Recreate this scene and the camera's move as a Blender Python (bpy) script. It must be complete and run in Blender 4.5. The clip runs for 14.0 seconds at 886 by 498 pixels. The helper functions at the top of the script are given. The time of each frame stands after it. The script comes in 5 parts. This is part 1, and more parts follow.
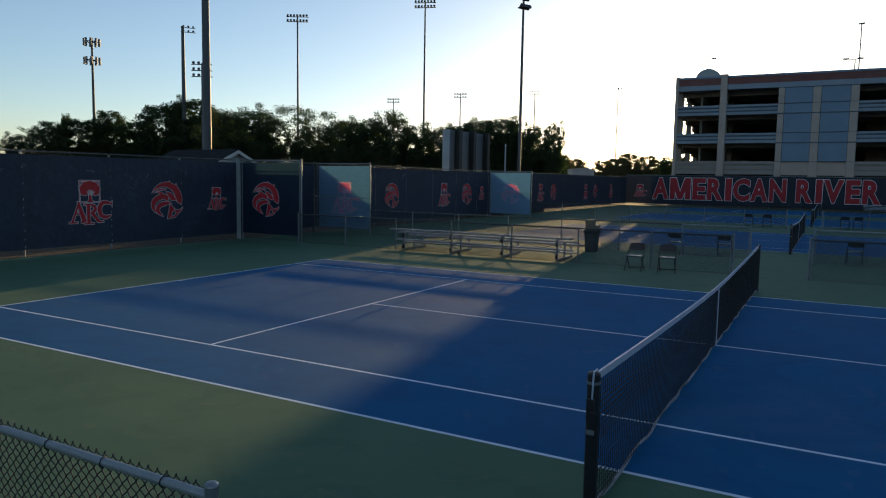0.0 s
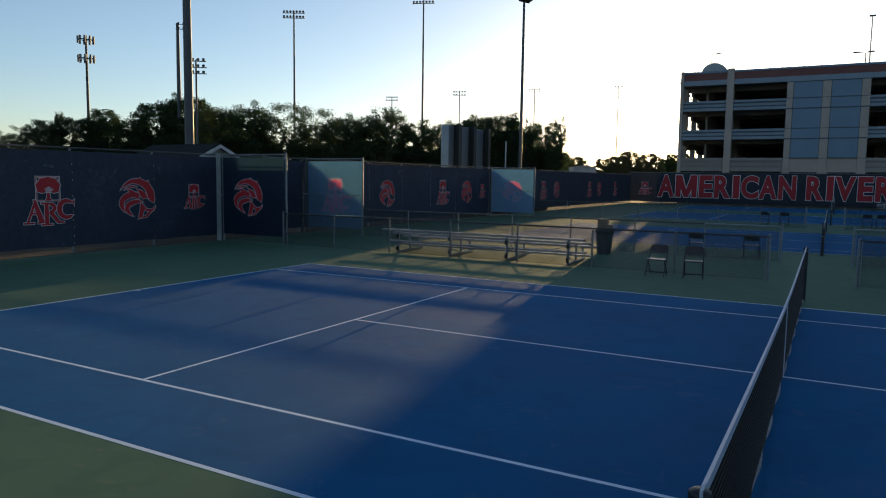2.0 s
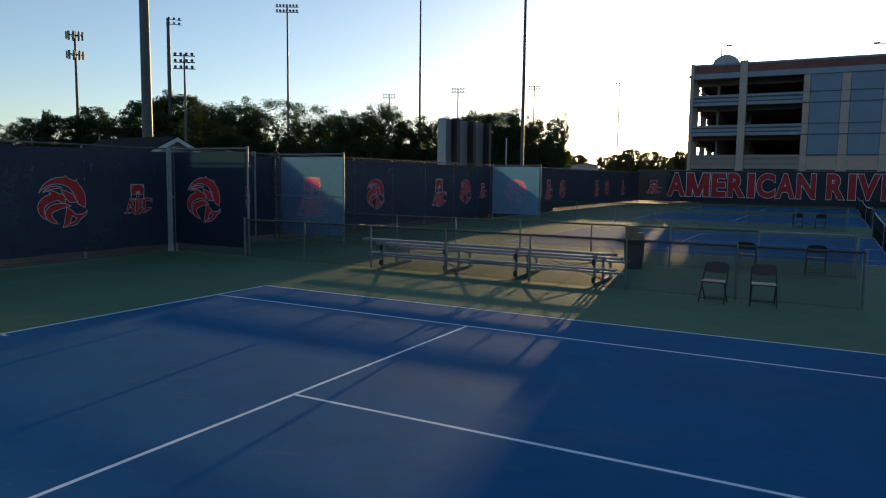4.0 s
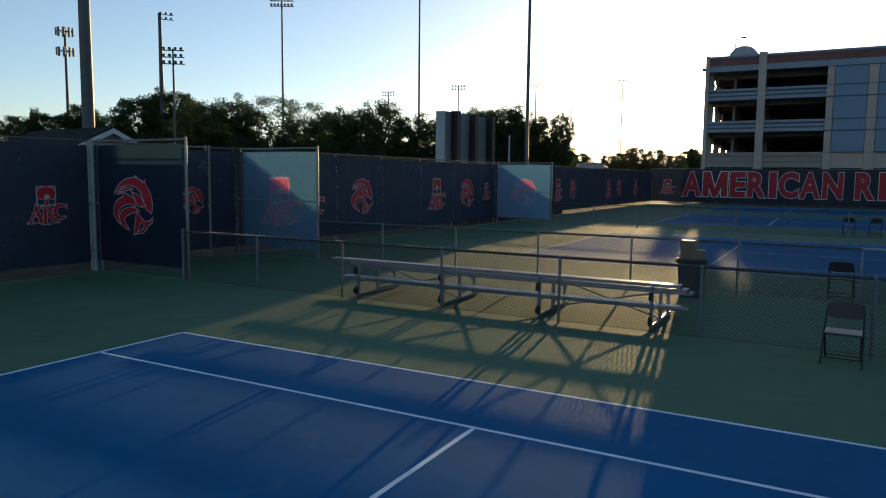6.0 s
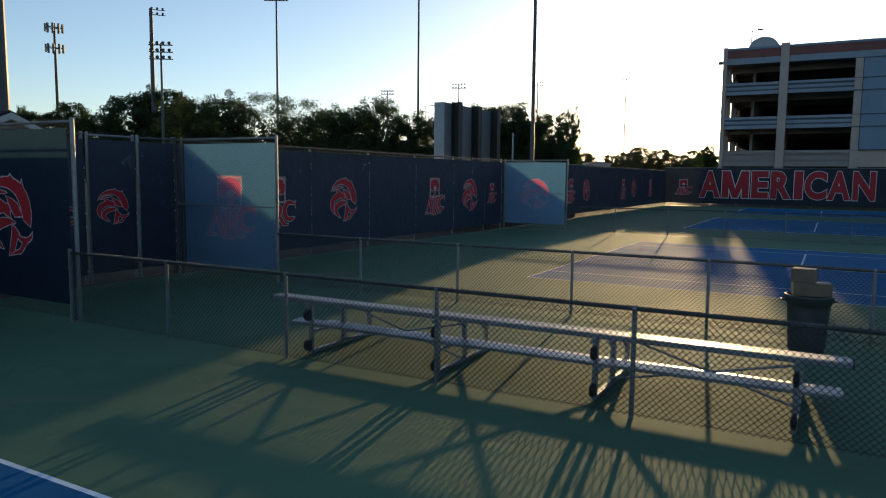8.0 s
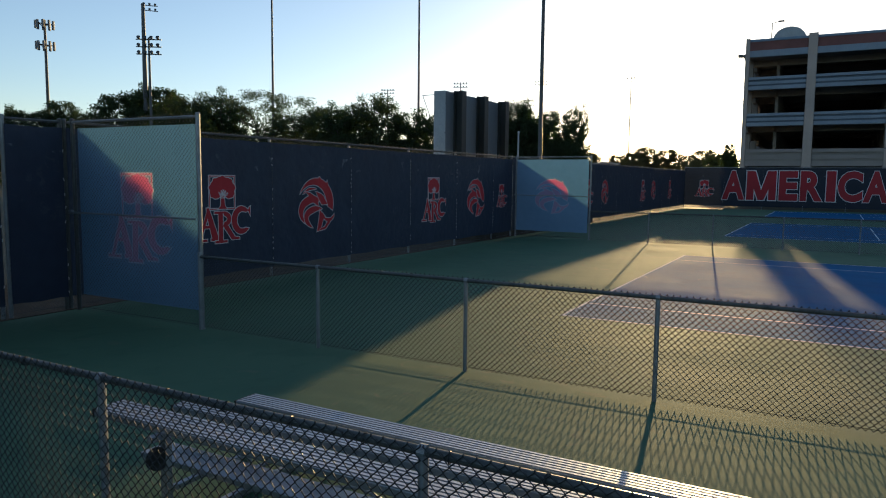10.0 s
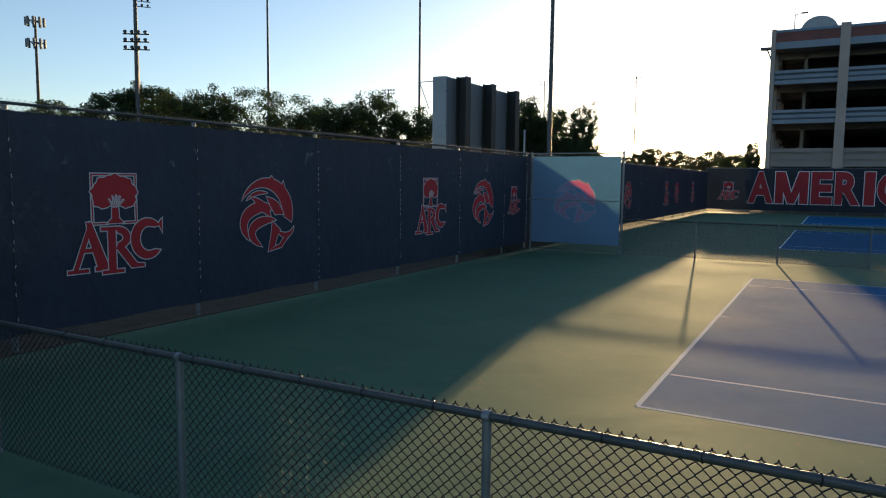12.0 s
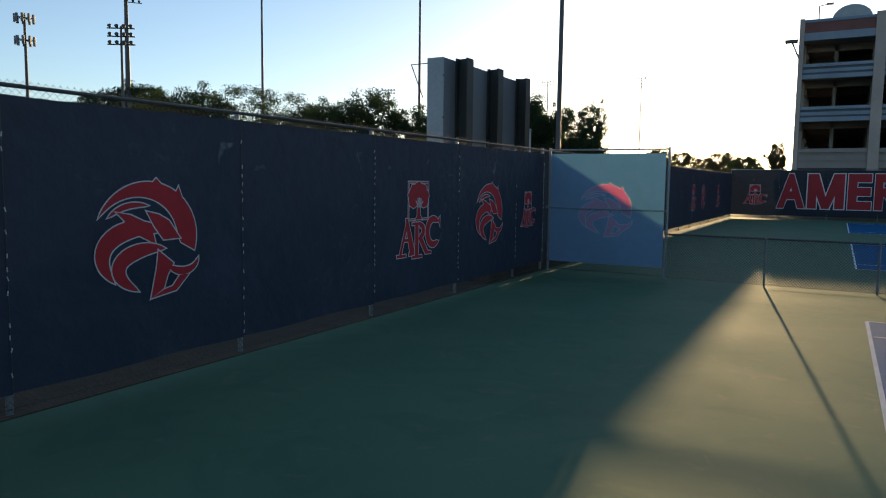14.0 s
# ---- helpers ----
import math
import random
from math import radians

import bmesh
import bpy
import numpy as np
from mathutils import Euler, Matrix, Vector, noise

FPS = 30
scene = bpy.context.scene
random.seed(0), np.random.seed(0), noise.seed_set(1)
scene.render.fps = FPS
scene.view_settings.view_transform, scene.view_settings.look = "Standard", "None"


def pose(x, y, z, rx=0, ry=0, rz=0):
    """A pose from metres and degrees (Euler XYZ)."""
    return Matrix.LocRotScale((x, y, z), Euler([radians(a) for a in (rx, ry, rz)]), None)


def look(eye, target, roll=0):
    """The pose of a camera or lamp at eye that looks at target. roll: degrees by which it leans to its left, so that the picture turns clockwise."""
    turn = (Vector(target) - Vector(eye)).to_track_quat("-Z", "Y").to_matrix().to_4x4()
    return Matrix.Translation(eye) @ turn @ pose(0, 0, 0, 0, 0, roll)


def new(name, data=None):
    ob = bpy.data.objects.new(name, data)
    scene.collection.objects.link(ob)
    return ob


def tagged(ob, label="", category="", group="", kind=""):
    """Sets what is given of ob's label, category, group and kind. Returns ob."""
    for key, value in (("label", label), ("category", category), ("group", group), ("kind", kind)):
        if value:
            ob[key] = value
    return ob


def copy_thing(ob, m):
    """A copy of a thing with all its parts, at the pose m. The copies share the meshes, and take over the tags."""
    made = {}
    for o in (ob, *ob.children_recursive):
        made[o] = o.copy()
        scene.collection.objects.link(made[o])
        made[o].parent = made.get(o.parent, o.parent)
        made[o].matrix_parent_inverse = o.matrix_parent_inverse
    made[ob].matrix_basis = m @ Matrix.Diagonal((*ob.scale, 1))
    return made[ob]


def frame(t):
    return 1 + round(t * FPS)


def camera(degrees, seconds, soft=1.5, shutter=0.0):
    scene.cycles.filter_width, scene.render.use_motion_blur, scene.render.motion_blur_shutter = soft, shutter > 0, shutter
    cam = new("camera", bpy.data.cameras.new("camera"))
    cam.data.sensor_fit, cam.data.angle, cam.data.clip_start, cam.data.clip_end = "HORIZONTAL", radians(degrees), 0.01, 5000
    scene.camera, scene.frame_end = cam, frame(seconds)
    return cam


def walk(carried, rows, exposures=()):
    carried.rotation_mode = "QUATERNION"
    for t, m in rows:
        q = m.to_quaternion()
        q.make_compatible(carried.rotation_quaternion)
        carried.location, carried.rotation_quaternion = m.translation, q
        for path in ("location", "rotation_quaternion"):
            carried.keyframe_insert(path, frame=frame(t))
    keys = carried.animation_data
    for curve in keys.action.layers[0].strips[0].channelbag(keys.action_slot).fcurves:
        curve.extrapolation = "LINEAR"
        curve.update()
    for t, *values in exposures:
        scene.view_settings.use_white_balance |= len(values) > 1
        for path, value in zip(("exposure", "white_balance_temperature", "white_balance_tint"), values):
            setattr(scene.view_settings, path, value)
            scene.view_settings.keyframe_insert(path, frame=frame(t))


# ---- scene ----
cam = camera(64.36, 14.0, soft=1.1)
# seconds, eye x y z, pitch, lean, yaw (degrees); the eye flies straight over the courts
ROWS = [
    (0.0, 1.446, -11.338, 2.464, -5.64, 0.98, 28.88),
    (0.5, 1.248, -10.921, 2.417, -5.65, 0.94, 28.92),
    (1.0, 1.044, -10.549, 2.387, -5.68, 0.90, 28.88),
    (1.5, 0.768, -10.048, 2.366, -5.70, 0.86, 28.86),
    (2.0, 0.405, -9.368, 2.348, -5.72, 0.83, 28.84),
    (2.5, -0.022, -8.552, 2.336, -5.75, 0.80, 28.81),
    (3.0, -0.488, -7.642, 2.330, -5.77, 0.77, 28.79),
    (3.5, -0.974, -6.674, 2.333, -5.80, 0.74, 28.77),
    (4.0, -1.480, -5.684, 2.337, -5.82, 0.72, 28.75),
    (4.5, -1.999, -4.679, 2.340, -5.84, 0.69, 28.75),
    (5.0, -2.527, -3.666, 2.342, -5.85, 0.68, 28.77),
    (5.5, -3.060, -2.651, 2.341, -5.86, 0.66, 28.79),
    (6.0, -3.595, -1.639, 2.338, -5.87, 0.64, 28.80),
    (6.5, -4.133, -0.628, 2.333, -5.87, 0.63, 28.81),
    (7.0, -4.674, 0.384, 2.324, -5.87, 0.62, 28.82),
    (7.5, -5.221, 1.401, 2.314, -5.87, 0.61, 28.83),
    (8.0, -5.775, 2.425, 2.301, -5.85, 0.61, 28.83),
    (8.5, -6.336, 3.458, 2.287, -5.84, 0.60, 28.85),
    (9.0, -6.903, 4.497, 2.272, -5.82, 0.60, 28.88),
    (9.5, -7.473, 5.541, 2.258, -5.79, 0.61, 28.92),
    (10.0, -8.042, 6.586, 2.244, -5.76, 0.61, 28.95),
    (10.5, -8.610, 7.629, 2.232, -5.73, 0.62, 28.99),
    (11.0, -9.171, 8.666, 2.222, -5.70, 0.63, 29.02),
    (11.5, -9.726, 9.698, 2.216, -5.66, 0.64, 29.06),
    (12.0, -10.274, 10.733, 2.214, -5.62, 0.65, 29.10),
    (12.5, -10.818, 11.781, 2.216, -5.58, 0.67, 29.14),
    (13.0, -11.352, 12.815, 2.223, -5.54, 0.69, 29.17),
    (13.5, -11.885, 13.860, 2.235, -5.51, 0.71, 29.20),
    (14.0, -12.415, 14.910, 2.252, -5.48, 0.73, 29.23),
]


def aim(x, y, z, pitch, lean, yaw):
    p, w = radians(pitch), radians(yaw)
    return look((x, y, z), (x - math.sin(w) * math.cos(p), y + math.cos(w) * math.cos(p), z + math.sin(p)), lean)


walk(cam, [(t, aim(*r)) for t, *r in ROWS], exposures=[(0.0, 0.58, 5650, 10), (3.0, 0.60, 5650, 10), (6.5, 0.72, 5650, 10), (9.0, 0.74, 5650, 10), (14.0, 0.88, 5650, 10)])

# ---- world and sun ----
SUN_EL, SUN_AZ = 5.3, 8.7          # elevation; bearing to the left of +y
SKY, SUN = 0.126, 4.7
world = bpy.data.worlds.new("evening_sky")
scene.world = world
world.use_nodes = True
wn = world.node_tree
sky = wn.nodes.new("ShaderNodeTexSky")
sky.sky_type = "NISHITA"
sky.sun_disc = False
sky.sun_elevation = radians(SUN_EL)
sky.sun_rotation = radians(-SUN_AZ)
sky.air_density, sky.dust_density, sky.ozone_density = 0.85, 0.5, 1.6
wn.nodes["Background"].inputs["Strength"].default_value = SKY
soft_sky = wn.nodes.new("ShaderNodeHueSaturation")
soft_sky.inputs["Saturation"].default_value = 0.84
wn.links.new(sky.outputs[0], soft_sky.inputs["Color"])
wn.links.new(soft_sky.outputs[0], wn.nodes["Background"].inputs["Color"])
sun = new("sun", bpy.data.lights.new("sun", "SUN"))
sun.data.energy, sun.data.angle, sun.data.color = SUN, radians(0.55), (1.0, 0.648, 0.255)
se, sa = radians(SUN_EL), radians(SUN_AZ)
SUN_DIR = Vector((-math.sin(sa) * math.cos(se), math.cos(sa) * math.cos(se), math.sin(se)))
sun.matrix_basis = look(SUN_DIR * 300, (0, 0, 0))


# ---- materials ----
def node_mat(name):
    m = bpy.data.materials.new(name)
    m.use_nodes = True
    return m, m.node_tree, m.node_tree.nodes["Principled BSDF"]


def surface(name, a, b=None, rough=0.6, metal=0.0, scale=4.0, fine=60.0, bump=0.15, dist=0.01, spec=0.5, vary=0.0, rough_var=0.1, stretch=None, swell=0.0):
    """Two-scale procedural surface: colours a and b mixed by broad stains and fine grain, with relief."""
    m, t, p = node_mat(name)
    b = b or tuple(c * 0.7 for c in a)
    tc = t.nodes.new("ShaderNodeNewGeometry") if stretch is None else t.nodes.new("ShaderNodeTexCoord")
    pos = tc.outputs["Position"] if stretch is None else tc.outputs["Object"]
    if stretch is not None:
        mp = t.nodes.new("ShaderNodeMapping")
        mp.inputs["Scale"].default_value = stretch
        t.links.new(pos, mp.inputs["Vector"])
        pos = mp.outputs[0]
    n1, n2 = t.nodes.new("ShaderNodeTexNoise"), t.nodes.new("ShaderNodeTexNoise")
    n1.inputs["Scale"].default_value, n1.inputs["Detail"].default_value = scale, 5.0
    n2.inputs["Scale"].default_value, n2.inputs["Detail"].default_value = fine, 3.0
    for n in (n1, n2):
        t.links.new(pos, n.inputs["Vector"])
    add = t.nodes.new("ShaderNodeMath")
    add.operation = "MULTIPLY_ADD"
    t.links.new(n2.outputs["Fac"], add.inputs[0])
    add.inputs[1].default_value = 0.5
    t.links.new(n1.outputs["Fac"], add.inputs[2])
    ramp = t.nodes.new("ShaderNodeMapRange")
    ramp.inputs["From Min"].default_value, ramp.inputs["From Max"].default_value = 0.5, 1.0
    t.links.new(add.outputs[0], ramp.inputs["Value"])
    mix = t.nodes.new("ShaderNodeMix")
    mix.data_type = "RGBA"
    mix.inputs["A"].default_value, mix.inputs["B"].default_value = (*b, 1), (*a, 1)
    t.links.new(ramp.outputs[0], mix.inputs["Factor"])
    col = mix.outputs["Result"]
    if vary:
        oi, hs, mr = t.nodes.new("ShaderNodeObjectInfo"), t.nodes.new("ShaderNodeHueSaturation"), t.nodes.new("ShaderNodeMapRange")
        mr.inputs["To Min"].default_value, mr.inputs["To Max"].default_value = 1 - vary, 1 + vary
        t.links.new(oi.outputs["Random"], mr.inputs["Value"])
        t.links.new(mr.outputs[0], hs.inputs["Value"])
        t.links.new(col, hs.inputs["Color"])
        col = hs.outputs[0]
    t.links.new(col, p.inputs["Base Color"])
    rr = t.nodes.new("ShaderNodeMapRange")
    rr.inputs["To Min"].default_value, rr.inputs["To Max"].default_value = max(0.03, rough - rough_var), min(1, rough + rough_var)
    t.links.new(n1.outputs["Fac"], rr.inputs["Value"])
    t.links.new(rr.outputs[0], p.inputs["Roughness"])
    p.inputs["Metallic"].default_value = metal
    p.inputs["Specular IOR Level"].default_value = spec
    if bump:
        bp = t.nodes.new("ShaderNodeBump")
        bp.inputs["Strength"].default_value, bp.inputs["Distance"].default_value = bump, dist
        t.links.new(n2.outputs["Fac"], bp.inputs["Height"])
        t.links.new(bp.outputs[0], p.inputs["Normal"])
        if swell:
            n3, b3 = t.nodes.new("ShaderNodeTexNoise"), t.nodes.new("ShaderNodeBump")
            n3.inputs["Scale"].default_value, n3.inputs["Detail"].default_value, n3.inputs["Distortion"].default_value = 0.9, 4.0, 1.2
            t.links.new(pos, n3.inputs["Vector"])
            t.links.new(n3.outputs["Fac"], b3.inputs["Height"])
            b3.inputs["Strength"].default_value, b3.inputs["Distance"].default_value = 1.0, swell
            t.links.new(b3.outputs[0], bp.inputs["Normal"])
    return m


def fabric(name, a, b, through_col, share=0.5, scuff=0.0):
    """Woven windscreen cloth: matt, a little glossy, and letting light through."""
    m = surface(name, a, b, rough=0.55, scale=1.1, fine=5.0, bump=0.5 if scuff else 0.22, dist=0.05, spec=0.35, swell=0.035 if scuff else 0.0)
    t = m.node_tree
    p = t.nodes["Principled BSDF"]
    tr, mx = t.nodes.new("ShaderNodeBsdfTranslucent"), t.nodes.new("ShaderNodeMixShader")
    tr.inputs["Color"].default_value = (*through_col, 1)
    mx.inputs[0].default_value = share
    if scuff:
        geo, big, small, both, mr, tone = (t.nodes.new(k) for k in ("ShaderNodeNewGeometry", "ShaderNodeTexNoise", "ShaderNodeTexNoise", "ShaderNodeMath", "ShaderNodeMapRange", "ShaderNodeMix"))
        big.inputs["Scale"].default_value, big.inputs["Detail"].default_value = 0.55, 2.0
        small.inputs["Scale"].default_value, small.inputs["Detail"].default_value, small.inputs["Distortion"].default_value = 6.5, 6.0, 1.0
        both.operation, tone.data_type = "MULTIPLY", "RGBA"
        for k, n in enumerate((big, small)):
            t.links.new(geo.outputs["Position"], n.inputs["Vector"])
            t.links.new(n.outputs["Fac"], both.inputs[k])
        mr.inputs["From Min"].default_value, mr.inputs["From Max"].default_value, mr.inputs["To Max"].default_value = 0.34, 0.45, 0.40
        t.links.new(both.outputs[0], mr.inputs["Value"])
        # pale spots in a row under the top hem
        spot, cut, xyz, near, band, hem_spots = (t.nodes.new(k) for k in ("ShaderNodeTexNoise", "ShaderNodeMapRange", "ShaderNodeSeparateXYZ", "ShaderNodeMath", "ShaderNodeMapRange", "ShaderNodeMath"))
        spot.inputs["Scale"].default_value, spot.inputs["Detail"].default_value, spot.inputs["Distortion"].default_value = 2.1, 4.0, 0.8
        t.links.new(geo.outputs["Position"], spot.inputs["Vector"])
        cut.inputs["From Min"].default_value, cut.inputs["From Max"].default_value = 0.625, 0.74
        t.links.new(spot.outputs["Fac"], cut.inputs["Value"])
        t.links.new(geo.outputs["Position"], xyz.inputs[0])
        near.operation, near.inputs[1].default_value, near.inputs[2].default_value = "COMPARE", 2.53, 0.17
        t.links.new(xyz.outputs["Z"], near.inputs[0])
        hem_spots.operation = "MULTIPLY"
        t.links.new(cut.outputs[0], hem_spots.inputs[0])
        t.links.new(near.outputs[0], hem_spots.inputs[1])
        band.inputs["To Max"].default_value = 0.9
        t.links.new(hem_spots.outputs[0], band.inputs["Value"])
        old = p.inputs["Base Color"].links[0].from_socket
        t.links.new(old, tone.inputs["A"])
        tone.inputs["B"].default_value = (scuff, scuff * 1.04, scuff * 1.12, 1)
        t.links.new(mr.outputs[0], tone.inputs["Factor"])
        tone2 = t.nodes.new("ShaderNodeMix")
        tone2.data_type = "RGBA"
        tone2.inputs["B"].default_value = (scuff * 2.2, scuff * 2.4, scuff * 2.6, 1)
        t.links.new(tone.outputs["Result"], tone2.inputs["A"])
        t.links.new(band.outputs[0], tone2.inputs["Factor"])
        t.links.new(tone2.outputs["Result"], p.inputs["Base Color"])
    t.links.new(p.outputs[0], mx.inputs[1])
    t.links.new(tr.outputs[0], mx.inputs[2])
    t.links.new(mx.outputs[0], t.nodes["Material Output"].inputs["Surface"])
    return m


def court_paint(name, a, b, pale, rough, spec):
    """Acrylic court paint: broad tone, dried puddle stains, pale scuffs, and slow ripples of the laid coats."""
    m = surface(name, a, b, rough=rough, scale=0.5, fine=140, bump=0.3, dist=0.003, spec=spec, swell=0.006)
    t = m.node_tree
    p = t.nodes["Principled BSDF"]
    geo = t.nodes.new("ShaderNodeNewGeometry")
    col = p.inputs["Base Color"].links[0].from_socket
    for scale, detail, warp, lo, hi, most, tone in ((0.75, 4.0, 2.4, 0.52, 0.60, 0.30, b), (2.2, 6.0, 1.5, 0.62, 0.72, 0.38, pale), (0.22, 5.0, 0.8, 0.60, 0.66, 0.22, pale)):
        n, mr, mx = t.nodes.new("ShaderNodeTexNoise"), t.nodes.new("ShaderNodeMapRange"), t.nodes.new("ShaderNodeMix")
        n.inputs["Scale"].default_value, n.inputs["Detail"].default_value, n.inputs["Distortion"].default_value = scale, detail, warp
        t.links.new(geo.outputs["Position"], n.inputs["Vector"])
        mr.inputs["From Min"].default_value, mr.inputs["From Max"].default_value, mr.inputs["To Max"].default_value = lo, hi, most
        t.links.new(n.outputs["Fac"], mr.inputs["Value"])
        mx.data_type = "RGBA"
        mx.inputs["B"].default_value = (*(c * 0.86 for c in tone), 1) if tone is b else (*tone, 1)
        t.links.new(col, mx.inputs["A"])
        t.links.new(mr.outputs[0], mx.inputs["Factor"])
        col = mx.outputs["Result"]
    t.links.new(col, p.inputs["Base Color"])
    return m


